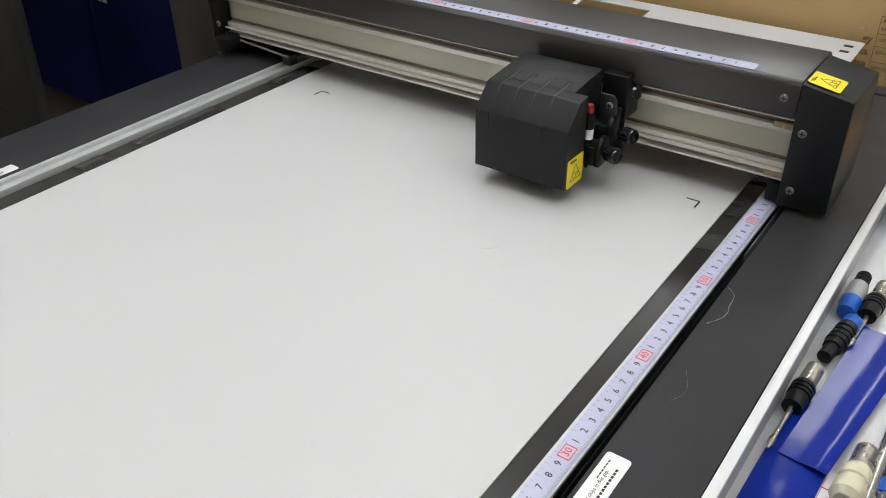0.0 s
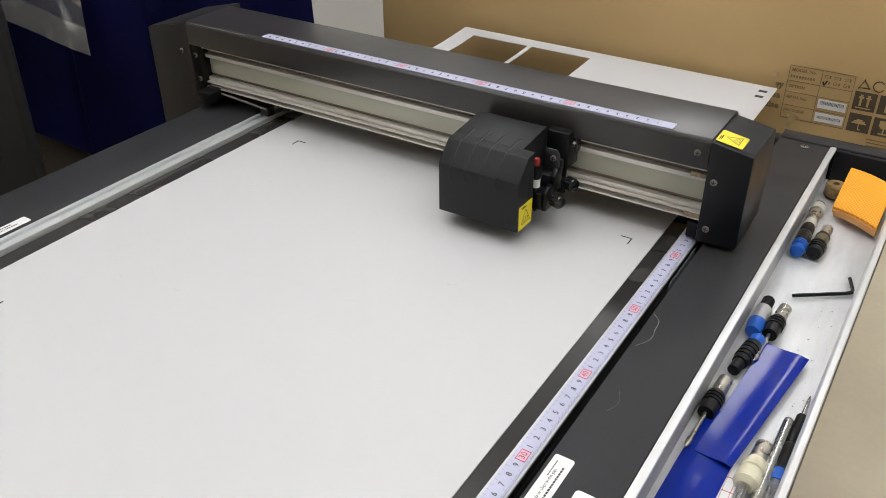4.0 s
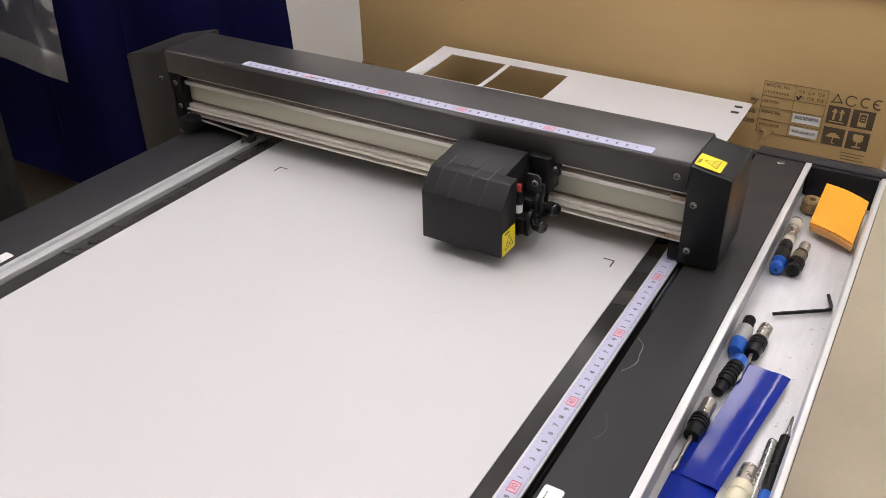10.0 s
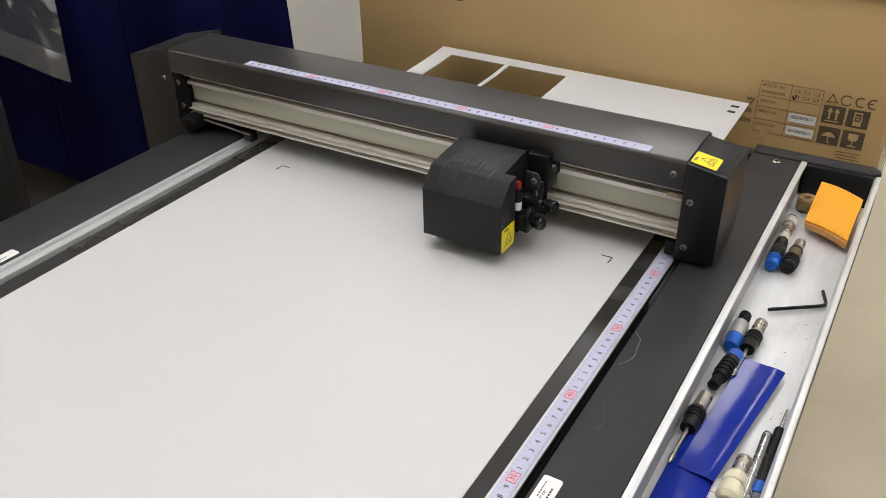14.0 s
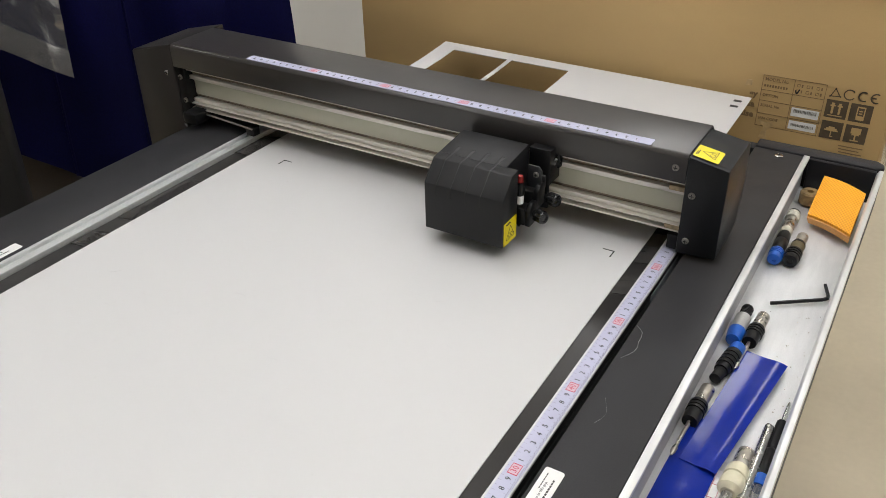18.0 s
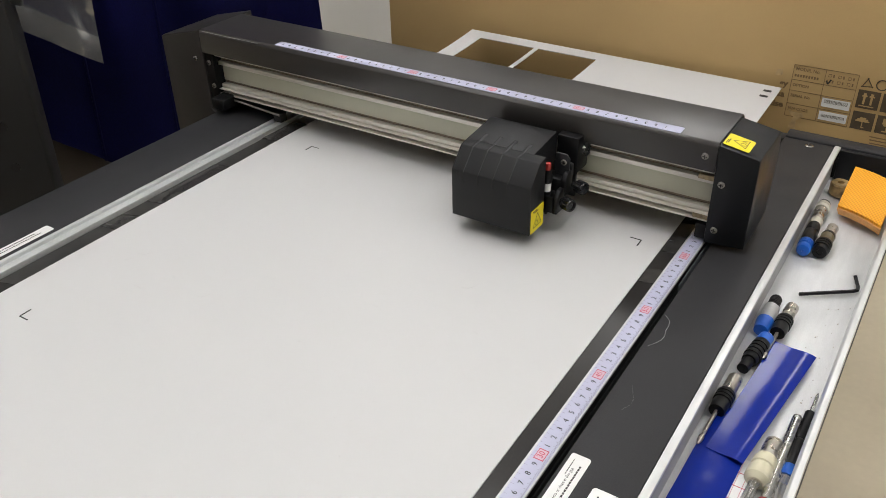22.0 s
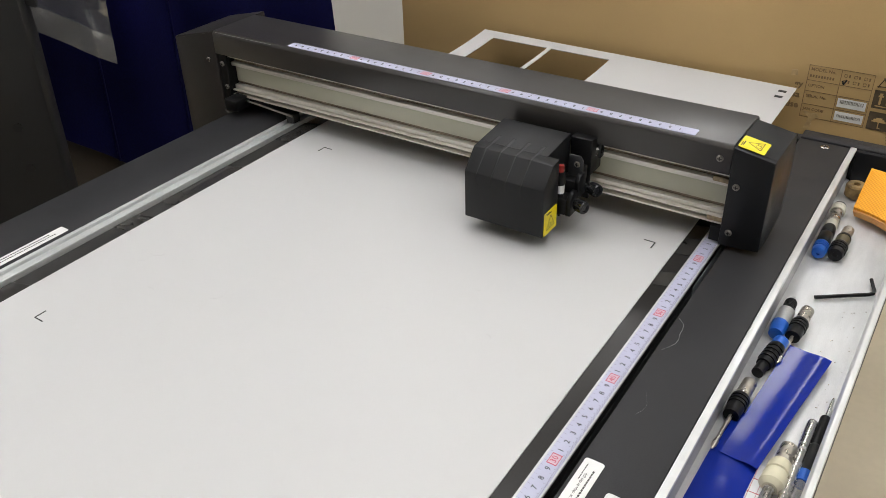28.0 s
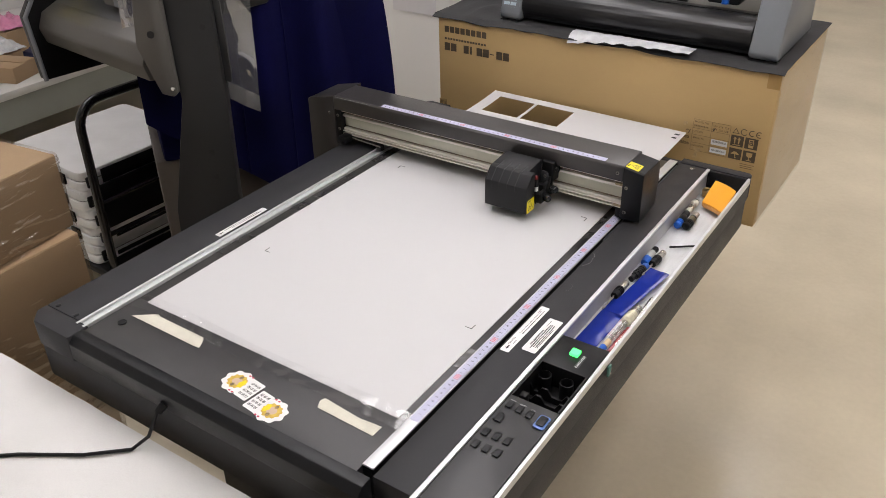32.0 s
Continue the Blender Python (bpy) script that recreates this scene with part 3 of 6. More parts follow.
def side_labels():
    z = 0.0006
    label_print(CAUTION, 0.0178, 0.185, z, [(0.0105, 0.05, 0.070, 0.0014), (0.0105, 0.022, 0.010, 0.0014), (0.0040, 0.108, 0.016, 0.0008)])
    t = bmesh.new()
    merge(t, bm_text("CAUTION", 0.0042, pose(0.0232, 0.185 + 0.0275, z, 0, 0, 90), 0.00004))
    merge(t, bm_text("Please don't drop the objects or chips in this gap.", 0.0033, pose(0.0240, 0.185 + 0.083, z, 0, 0, 90), 0.00004))
    part("wording", t, M_INK, CAUTION, "black wording", smooth=False)
    arrow = bm_prism([(0.0222, 0.195), (0.0252, 0.1915), (0.0282, 0.195), (0.0262, 0.195), (0.0262, 0.201), (0.0242, 0.201), (0.0242, 0.195)], "z", z - 0.0001, z + 0.00008)
    part("arrow", arrow, M_INK, CAUTION, smooth=False)
    lab = part("notice_label", bm_prism(rounded(0.0436, 0.0664, 0.203, 0.2925, 0.0026), "z", 0.0002, 0.0005), M_LABEL, PLATE_R, "white notice label")
    label_print(lab, 0.0436, 0.203, z, [(0.0065, 0.016, 0.042, 0.0026), (0.0100, 0.009, 0.066, 0.0020), (0.0132, 0.013, 0.062, 0.0017), (0.0164, 0.013, 0.062, 0.0017), (0.0190, 0.013, 0.052, 0.0014), (0.006, 0.068, 0.016, 0.0012)])
    lab = part("strip_label", bm_prism(rounded(-0.5865, -0.5735, 0.197, 0.319, 0.0018), "z", 0.0002, 0.0005), M_LABEL, PLATE_L, "narrow white caution strip")
    label_print(lab, -0.5865, 0.197, z, [(0.0042, 0.02, 0.085, 0.0016), (0.0082, 0.035, 0.075, 0.0014)])
    arrow = bm_prism([(-0.5825, 0.2055), (-0.580, 0.202), (-0.5775, 0.2055), (-0.5792, 0.2055), (-0.5792, 0.211), (-0.5808, 0.211), (-0.5808, 0.2055)], "z", z - 0.0001, z + 0.00008)
    part("arrow", arrow, M_INK, lab, smooth=False)
    # maker's mark at the far end of the left plate, as plain pale blocks
    b = bmesh.new()
    for i in range(8):
        y = 0.705 + i * 0.0125
        bm_box(-0.6, -0.588, y, y + 0.0095, 0.0001, 0.0004, 0.0001, 1, bm=b)
    for i in range(9):
        y = 0.815 + i * 0.0075
        bm_box(-0.5955, -0.5915, y, y + 0.0055, 0.0001, 0.0004, bm=b)
        bm_box(-0.5900, -0.5865, y, y + 0.0055, 0.0001, 0.0004, bm=b)
    part("pale_mark", b, M_LABEL, PLATE_L, "pale printed blocks", smooth=False)
    # pale scuffs on the right plate
    sc = bmesh.new()
    pts = [(0.0165, 0.5020, 0.0002), (0.0200, 0.4990, 0.0002), (0.0235, 0.4950, 0.0002), (0.0248, 0.4885, 0.0002), (0.0250, 0.4810, 0.0002), (0.0268, 0.4740, 0.0002), (0.0262, 0.4670, 0.0002), (0.0235, 0.4610, 0.0002), (0.0195, 0.4540, 0.0002)]
    merge(sc, bm_tube(pts, 0.00028, 5))
    pts = [(0.030 + 0.004 * math.sin(4 * u), 0.372 + 0.03 * u, 0.0001) for u in [i / 8 for i in range(9)]]
    merge(sc, bm_tube(pts, 0.00005, 5))
    tagged(part("scuff", sc, M_SCUFF, PLATE_R, "thin pale curved scratches"), kind="stuff")


side_labels()


# ---- the tool tray along the right side ----
def tray():
    x0, x1 = 0.0720, 0.1600
    t = part("tool_tray", bm_box(x0 + 0.0031, x1 - 0.006, 0.268, 0.9218, -0.046, -0.0400), M_TRAY, PLOTTER, "long shallow aluminium tray")
    part("inner_edge", bm_box(x0, x0 + 0.0068, MN + 0.02, 0.9218, -0.0030, 0.0012, 0.0008), M_TRAYWHITE, t, "pale aluminium strip")
    # shade under the strip is put into this wall's grey
    part("inner_wall", bm_box(x0, x0 + 0.0030, MN + 0.02, 0.9218, -0.046, -0.0031), M_TRAYWALL, t, "inner wall, greyed for the shade under the strip")
    w = bm_prism([(x1 - 0.0068, -0.046), (x1 - 0.0068, -0.004), (x1 - 0.0045, 0.0006), (x1, 0.0006), (x1, -0.012), (x1 - 0.002, -0.012), (x1 - 0.002, -0.046)], "y", MN + 0.02, 0.9218, 0.0006)
    part("outer_edge", w, M_TRAYWHITE, t, "pale raised outer edge")
    part("outer_wall", bm_box(x1 - 0.0018, x1 - 0.0003, MN + 0.02, 0.9218, -0.0460, -0.0122), M_CHAR, t, "charcoal outer wall")
    part("end_wall", bm_box(x0 + 0.0074, x1 - 0.007, 0.9150, 0.9217, -0.040, -0.0005, 0.001), M_COVER, t, "black end wall")
    # console: lamp plate, parts bay, keys
    c = part("console", bm_box(x0 + 0.0074, x1 - 0.007, 0.196, 0.2678, -0.046, -0.0010, 0.0012), M_BLACK, PLOTTER, "black plate with a green square lamp")
    part("lamp_key", bm_box(0.1085, 0.1215, 0.2280, 0.2410, -0.0009, 0.0045, 0.0008), M_LED, c, "glowing green square key")
    s = part("key_sign", bm_box(0.1255, 0.1325, 0.2075, 0.2370, -0.0009, -0.0006), M_BUTTON, c)
    part("wording", bm_text("CHART HOLD", 0.0048, pose(0.129, 0.2222, -0.0005, 0, 0, 90), 0.0001), M_LABEL, s, "pale wording", smooth=False)
    bay = bmesh.new()
    X0, X1, Y0, Y1 = x0 + 0.0074, x1 - 0.007, 0.112, 0.1958
    bm_box(X0, X1, Y0, Y1, -0.046, -0.038, bm=bay)
    bm_box(X0, X0 + 0.003, Y0, Y1, -0.038, -0.001, bm=bay)
    bm_box(X1 - 0.003, X1, Y0, Y1, -0.038, -0.001, bm=bay)
    bay = part("parts_bay", bay, M_BLACK, PLOTTER, "black moulded bay for spare tools")
    for x in (0.0935, 0.128):
        h = bm_turned([(-0.038, 0.0100), (-0.012, 0.0100), (-0.0115, 0.0092), (-0.0125, 0.0086), (-0.030, 0.0080)], 20)
        bmesh.ops.translate(h, vec=(x, 0.1835, 0), verts=h.verts[:])
        part("tool_socket", h, M_BLACK, bay)
    for y, z in ((0.163, -0.018), (0.143, -0.016)):
        pts = [(X0 + 0.003, -0.038), (X1 - 0.003, -0.038), (X1 - 0.003, z), (0.138, z), (0.131, z - 0.010), (0.116, z - 0.010), (0.109, z), (0.101, z), (0.094, z - 0.010), (0.088, z - 0.010), (X0 + 0.003, z)]
        part("divider", bm_prism(pts, "y", y - 0.0015, y + 0.0015), M_BLACK, bay)
    part("rubber_block", bm_box(0.083, 0.094, 0.1265, 0.1385, -0.038, -0.012, 0.002), M_SLOT, bay)
    k = part("key_panel", bm_box(X0, X1, MN + 0.02, 0.1116, -0.046, -0.0016, 0.0012), M_BUTTON, PLOTTER, "dark key panel with small keys")
    word = bmesh.new()
    for text, x, y in (("COPY", 0.1055, 0.0998), ("ESC", 0.1215, 0.0978)):
        merge(word, bm_text(text, 0.0036, pose(x, y, -0.0014, 0, 0, 0), 0.0001))
    part("wording", word, M_LABEL, k, "pale key lettering", smooth=False)
    for x, y in ((0.0895, 0.092), (0.1055, 0.090), (0.1215, 0.088)):
        part("key", bm_box(x - 0.0045, x + 0.0045, y - 0.007, y + 0.007, -0.0015, 0.0008, 0.001), M_COVER, k)
        if x < 0.1:
            part("key_mark", bm_box(x - 0.0042, x + 0.0042, y + 0.0088, y + 0.0104, -0.0015, -0.0013), M_GREYPRINT, k, "pale key lettering", smooth=False)
    part("enter_key", bm_prism([(0.0855, 0.054), (0.096, 0.054), (0.096, 0.066), (0.0925, 0.071), (0.0855, 0.071)], "z", -0.0015, 0.0008, 0.0008), M_COVER, k)
    part("cursor_key", bm_prism(rounded(0.134, 0.150, 0.070, 0.096, 0.004), "z", -0.0015, 0.0006, 0.0005), M_BLUEKEY, k, "blue rounded key surround")
    part("cursor_top", bm_prism(rounded(0.1362, 0.1478, 0.074, 0.0935, 0.003), "z", 0.0006, 0.0022, 0.0006), M_COVER, k)
    for y in (0.03, 0.005):
        for x in (0.0895, 0.1055, 0.1215):
            part("key", bm_box(x - 0.0045, x + 0.0045, y - 0.007, y + 0.007, -0.0015, 0.0008, 0.001), M_COVER, k)


tray()


# ---- the bridge with the cutting head ----
def bridge():
    b = thing("plotter_bridge", (-0.30, 0.66, 0.0), "charcoal bridge across the bed with aluminium rails and tape measure", "plotter bridge")
    xl, xr = -0.662, 0.0078
    # roof with a front band
    prof = [(GY, 0.0785), (GY, 0.1045), (GY + 0.003, 0.1085), (GY + 0.078, 0.1085), (GY + 0.084, 0.104), (GY + 0.084, 0.012), (GY + 0.0815, 0.012),
            (GY + 0.0815, 0.102), (GY + 0.0765, 0.106), (GY + 0.0045, 0.106), (GY + 0.0022, 0.1035), (GY + 0.0022, 0.0785)]
    part("beam_cover", bm_prism(prof, "x", xl, xr, 0.0009, 2), M_ROOF, b, "folded charcoal sheet-metal cover")
    inner = bm_box(xl, xr, GY + 0.022, GY + 0.081, 0.018, 0.1055)
    part("beam_core", inner, M_BLACK, b)
    # rails: a bright bead, a groove browned for its shade and a pale flange over the panel; the same again below it
    for nm, z0, z1, y0, mt, lb in (("upper_bead", 0.0738, 0.0752, 0.007, M_ALUX, "bright aluminium bead"), ("upper_groove", 0.0664, 0.0737, 0.017, M_GROOVESHADE, "brown groove, its shade put into the colour"),
                                   ("upper_flange", 0.0612, 0.0663, 0.011, M_ALUX, "pale aluminium flange"), ("rail_panel", 0.0385, 0.0604, 0.018, M_RAILPANEL, "pale grey-green flat panel"),
                                   ("shadow_groove", 0.0352, 0.0384, 0.019, M_GROOVESHADE, "brown groove, its shade put into the colour"), ("lower_flange", 0.0305, 0.0351, 0.012, M_ALUX, "pale aluminium flange"),
                                   ("middle_bead", 0.0288, 0.0300, 0.0065, M_ALUX, "bright aluminium bead"), ("lower_groove", 0.0243, 0.0287, 0.013, M_BRONZED, "dull tinted groove"),
                                   ("lower_bead", 0.0222, 0.0240, 0.0065, M_ALUX, "bright aluminium bead")):
        part(nm, bm_box(xl + 0.004, xr, GY + y0, GY + 0.0225, z0, z1, 0.0004), mt, b, lb)
    # pale line along the roof edge: wear, with the edge's highlight put into the colour
    part("edge_line", bm_tube([(xl + 0.006, GY + 0.0006, 0.1071), (-0.56, GY + 0.0006, 0.1071)], 0.0003, 6), M_GREYPRINT, b, "thin pale line of wear and painted highlight")
    for z in (0.0664, 0.0243):
        part("end_stop", bm_box(xr - 0.016, xr - 0.0005, GY + 0.006, GY + 0.0098, z, z + 0.0050, 0.0008), M_TAN, b, "tan end stop")
    # small black shoe on the left plate, and a thin rod under the rail
    part("shoe", bm_box(-0.6465, -0.622, GY - 0.014, GY + 0.012, 0.009, 0.0245, 0.0035), M_BLACK, b, "small black block")
    part("rod", bm_tube([(-0.624, GY + 0.006, 0.0185), (-0.545, GY + 0.006, 0.0135)], 0.0014, 10), M_BRASS, b)
    part("carriage_foot", bm_box(-0.560, -0.547, GY + 0.010, GY + 0.022, 0.0010, 0.0125, 0.001), M_STAND, b)
    # right end cover: its top runs on from the roof and slopes down outwards
    prof = [(GY - 0.001, 0.004), (GY - 0.001, 0.1070), (GY + 0.003, 0.1085), (GY + 0.070, 0.1085), (GY + 0.076, 0.104), (GY + 0.080, 0.060), (GY + 0.0720, 0.012), (GY + 0.030, 0.004)]
    rc = bm_prism(prof, "x", 0.0082, 0.0465)
    for v in rc.verts:
        if v.co.x > 0.04 and v.co.z > 0.1:
            v.co.z -= 0.0065
        if v.co.x > 0.04 and v.co.z < 0.01:
            v.co.z += 0.003
    bmesh.ops.bevel(rc, geom=rc.edges[:], offset=0.0012, segments=2, profile=0.5, affect="EDGES")
    rc = part("end_cover", rc, M_COVER, b, "black sheet-metal end cover")
    part("bracket", bm_box(-0.003, 0.0082, GY + 0.004, GY + 0.05, 0.004, 0.020, 0.001), M_BLACK, b)
    for x, z in ((0.0160, 0.069), (0.0165, 0.0200)):
        screw(rc, pose(x, GY - 0.001, z, 90, 0, 0), 0.0034, M_BRASS)
    screw(b, pose(-0.0030, GY, 0.0935, 90, 0, 0), 0.0034, M_BRASS)
    # left end cover: broad, chamfered, hanging down outside the bed
    lc = bm_prism([(-0.7380, -0.085), (-0.7360, 0.0890), (-0.730, 0.0920), (-0.664, 0.1075), (-0.6622, 0.1075), (-0.6622, -0.0005), (-0.656, -0.004), (-0.656, -0.085)], "y", GY, GY + 0.098, 0.0018)
    lc = part("end_cover", lc, M_ENDCOVER, b, "broad charcoal end cover")
    part("inner_bracket", bm_prism([(GY + 0.003, 0.002), (GY + 0.003, 0.096), (GY + 0.008, 0.1045), (GY + 0.075, 0.1045), (GY + 0.075, 0.002)], "x", -0.6620, -0.6475, 0.0012), M_BLACK, b)
    for x, z, mt in ((-0.6470, 0.0975, M_STEEL), (-0.6550, 0.065, M_BRASS), (-0.6525, 0.034, M_BRASS), (-0.676, 0.0685, M_STEEL)):
        screw(b, pose(x, GY + (0.0025 if x > -0.66 else -0.0002), z, 90, 0, 0), 0.0034, mt)
    # tape measure along the front of the roof, zero at the right end
    tape = part("tape_measure", bm_prism(rounded(-0.5350, -0.0300, GY + 0.0035, GY + 0.0170, 0.0012, 2), "z", 0.1086, 0.1091), M_RULER, b, "pale lavender tape measure, its numbers upside down")
    numerals(tape, 49, lambda k: pose(-0.0362 - k * 0.01, GY + 0.0102, 0.1092, 0, 0, 180), pose(0, 0, 0), 0.0062)
    # warning sticker on the right cover
    warning(b, pose(0.0222, GY + 0.0145, 0.1068, 0, 9.6, 0) @ pose(0, 0, 0, 0, 0, 90), 0.0250, 0.0245, rc)
    return b


def warning(parent, m, w, h, under):
    """A yellow warning sticker with a black triangle and bars."""
    s = part("warning_sticker", bm_prism(rounded(-w / 2, w / 2, -h / 2, h / 2, 0.0016, 3), "z", 0.0, 0.0003), M_YELLOW, under, "yellow warning sticker", at=m)
    t = bmesh.new()
    a = [(-0.30 * w, -0.30 * h), (0.34 * w, -0.30 * h), (0.02 * w, 0.24 * h)]
    for p, q in zip(a, a[1:] + a[:1]):
        d = along((p[0], p[1], 0.00035), (q[0], q[1], 0.00035))
        merge(t, bm_box(0, (Vector(q) - Vector(p)).length, -0.00035, 0.00035, 0, 0.00006), d)
    for x, r in ((-0.05 * w, 0.0024), (0.12 * w, 0.0018)):
        for i in range(16):
            a0, a1 = 2 * math.pi * i / 16, 2 * math.pi * (i + 1) / 16
            c = Vector((x, -0.16 * h, 0.00035))
            p, q = c + Vector((r * math.cos(a0), r * math.sin(a0), 0)), c + Vector((r * math.cos(a1), r * math.sin(a1), 0))
            merge(t, bm_box(0, (q - p).length, -0.00025, 0.00025, 0, 0.00006), along(p, q))
    bm_box(-0.30 * w, 0.06 * w, 0.34 * h, 0.38 * h, 0.0003, 0.0004, bm=t)
    bm_box(-0.36 * w, -0.04 * w, 0.40 * h, 0.43 * h, 0.0003, 0.0004, bm=t)
    part("warning_sign", t, M_INK, s, "black warning triangle", at=m, smooth=False)


bridge()


def head():
    h = thing("cutting_head", ((HX0 + HX1) / 2, HY + 0.05, 0.0), "black angular cutting head with four slanted grooves", "cutting head")
    xn = HX1 - 0.0125         # the shell is cut back here behind the front cheek
    fold1, fold2, top = 0.0635, (HY + 0.0180, 0.0830), (HY + 0.0310, 0.0846)
    front = [(HY, 0.0120), (HY, fold1), fold2, top, (top[0], 0.0200), (HY + 0.0270, 0.0120)]
    back = [(top[0] - 0.0002, 0.0205), (top[0] - 0.0002, top[1] - 0.0001), (HY + 0.0775, 0.0894), (HY + 0.0800, 0.0885), (HY + 0.0800, 0.022), (HY + 0.0740, 0.0135), (HY + 0.0300, 0.0135)]
    shell = part("shell", bm_prism(front, "x", HX0, HX1, 0.0009), M_HEAD, h, "faceted black shell")
    part("rear_shell", bm_prism(back, "x", HX0 + 0.0001, xn, 0.0006), M_HEAD, shell)

    # the top outline of the shell, for the grooves that run over it
    def over(y):
        if y < fold2[0]:
            return fold1 + (fold2[1] - fold1) * (y - HY) / (fold2[0] - HY)
        return fold2[1] + (0.0894 - fold2[1]) * (y - fold2[0]) / (HY + 0.0775 - fold2[0])
    for i in range(4):
        x = HX0 + 0.0120 + i * 0.0166
        # thin near-black strips on the shell draw the shade inside the groove
        g = bmesh.new()
        e, y0, y1 = 0.00035, HY + 0.0002, HY + 0.0450
        line = [(HY - e, 0.0520), (HY - e, fold1 + 0.0002), (fold2[0] - e * 0.6, fold2[1] + e), (y1, over(y1) + e), (y1, over(y1) - 0.001), (fold2[0] + 0.001, fold2[1] - 0.001), (HY + 0.001, fold1 - 0.001), (HY + 0.001, 0.0520)]
        merge(g, bm_prism(line, "x", x, x + 0.0014))
        bm_box(x, x + 0.0030, HY - e, HY + 0.001, 0.0515, 0.0524, bm=g)
        merge(g, bm_prism([(y1 - 0.0008, over(y1) - 0.001), (y1 - 0.0008, over(y1) + e), (y1 + 0.0006, over(y1) + e), (y1 + 0.0006, over(y1) - 0.001)], "x", x, x + 0.0042))
        part("groove", g, M_SLOT, shell, smooth=False)
        # the raised right lip of the groove, widest on the top face; paler for the light it catches
        r = bmesh.new()
        for (ya, wa), (yb, wb) in (((fold2[0], 0.0016), (y1 - 0.0006, 0.0036)), ((HY, 0.0006), (fold2[0], 0.0016))):
            za, zb = (over(ya) if ya > HY else fold1), over(yb)
            lo = [r.verts.new(v) for v in ((x + 0.0014, ya, za + 0.0001), (x + 0.0014 + wa, ya, za + 0.00045), (x + 0.0014 + wb, yb, zb + 0.00045), (x + 0.0014, yb, zb + 0.0001))]
            dn = [r.verts.new(v.co - Vector((0, 0, 0.001))) for v in lo]
            r.faces.new(lo)
            r.faces.new(dn[::-1])
            for k in range(4):
                r.faces.new((lo[k], dn[k], dn[(k + 1) % 4], lo[(k + 1) % 4]))
        part("groove_lip", r, M_HEADLIP, shell, smooth=False)
    # dark carriage in the notch, riding on the rails
    part("carriage", bm_box(xn + 0.0004, HX1 + 0.0115, HY + 0.079, HY + 0.104, 0.048, 0.0865, 0.0012), M_BLACK, h)
    part("back_plate", bm_box(xn + 0.0004, HX1 + 0.0095, HY + 0.0815, HY + 0.0850, 0.020, 0.0475, 0.0008), M_BLACK, h)
    arm = bm_prism([(HY + 0.090, 0.064), (HY + 0.090, 0.082), (HY + 0.096, 0.0885), (HY + 0.105, 0.0885), (HY + 0.105, 0.080), (HY + 0.098, 0.074), (HY + 0.098, 0.064)], "x", HX1 + 0.0135, HX1 + 0.0165, 0.0008)
    part("steel_arm", arm, M_STAND, h, "small dark steel bracket")
    part("roller", bm_turned([(0, 0.0048), (0.004, 0.0048), (0.004, 0.0020), (0.006, 0.0020)], 16, "x"), M_STEEL, h, at=pose(HX1 + 0.0105, HY + 0.0925, 0.070))
    screw(h, pose(HX1 + 0.0030, HY + 0.0738, 0.0530, 90, 0, 0), 0.0036, M_STAND)
    grey = part("grey_plate", bm_prism([(HX1 - 0.006, 0.044), (HX1 + 0.0095, 0.044), (HX1 + 0.0095, 0.070), (HX1 + 0.006, 0.0745), (HX1 - 0.006, 0.0745)], "y", HY + 0.0640, HY + 0.0665, 0.0008), M_BLOCK, h, "dull grey metal plate")
    screw(grey, pose(HX1 + 0.0035, HY + 0.0640, 0.0655, 90, 0, 0), 0.0032, M_BRASS)
    part("clip", bm_box(xn + 0.0004, HX1 + 0.0085, HY + 0.0740, HY + 0.0785, 0.046, 0.060, 0.001), M_STAND, h)
    # two tool holders, each with a ribbed screw knob
    for kx, ky, kz in ((HX1 + 0.0180, HY + 0.046, 0.0325), (HX1 + 0.0235, HY + 0.063, 0.0450)):
        part("holder", bm_box(xn + 0.0004, HX1 + 0.006, ky - 0.009, ky + 0.008, kz - 0.012, kz + 0.006, 0.002), M_BLACK, h)
        jaw = bm_prism([(ky - 0.009, kz - 0.012), (ky - 0.009, kz + 0.006), (ky - 0.003, kz + 0.012), (ky + 0.006, kz + 0.012), (ky + 0.008, kz + 0.006), (ky + 0.008, kz - 0.012)], "x", HX1 + 0.0055, HX1 + 0.0110, 0.0012)
        part("jaw", jaw, M_BLACK, h)
        kn = bmesh.new()
        seg = 28
        rings = []
        for xx, rr, rib in ((0, 0.0036, 0), (0.0045, 0.0036, 0), (0.0050, 0.0064, 1), (0.0150, 0.0067, 1), (0.0162, 0.0056, 0), (0.0162, 0.0040, 0), (0.0150, 0.0036, 0), (0.0150, 0.0003, 0)):
            rings.append([kn.verts.new((xx, (rr - (0.0007 if rib and i % 2 else 0)) * math.cos(2 * math.pi * i / seg), (rr - (0.0007 if rib and i % 2 else 0)) * math.sin(2 * math.pi * i / seg))) for i in range(seg)])
        for r0, r1 in zip(rings, rings[1:]):
            for i in range(seg):
                kn.faces.new((r0[i], r0[(i + 1) % seg], r1[(i + 1) % seg], r1[i]))
        part("knob", kn, M_TUBE, h, "ribbed black screw knob", at=pose(kx - 0.0075, ky, kz, 0, -4, -22))
    px, py = HX1 - 0.0034, HY + 0.0425
    m = pose(px, py, 0.0095)
    pen = part("blade_holder", bm_turned([(0.006, 0.0012), (0.012, 0.0036), (0.030, 0.0040), (0.042, 0.0040), (0.044, 0.0050), (0.050, 0.0050), (0.052, 0.0040), (0.0560, 0.0040)], 18), M_BLACK, h, "black blade holder", at=m)
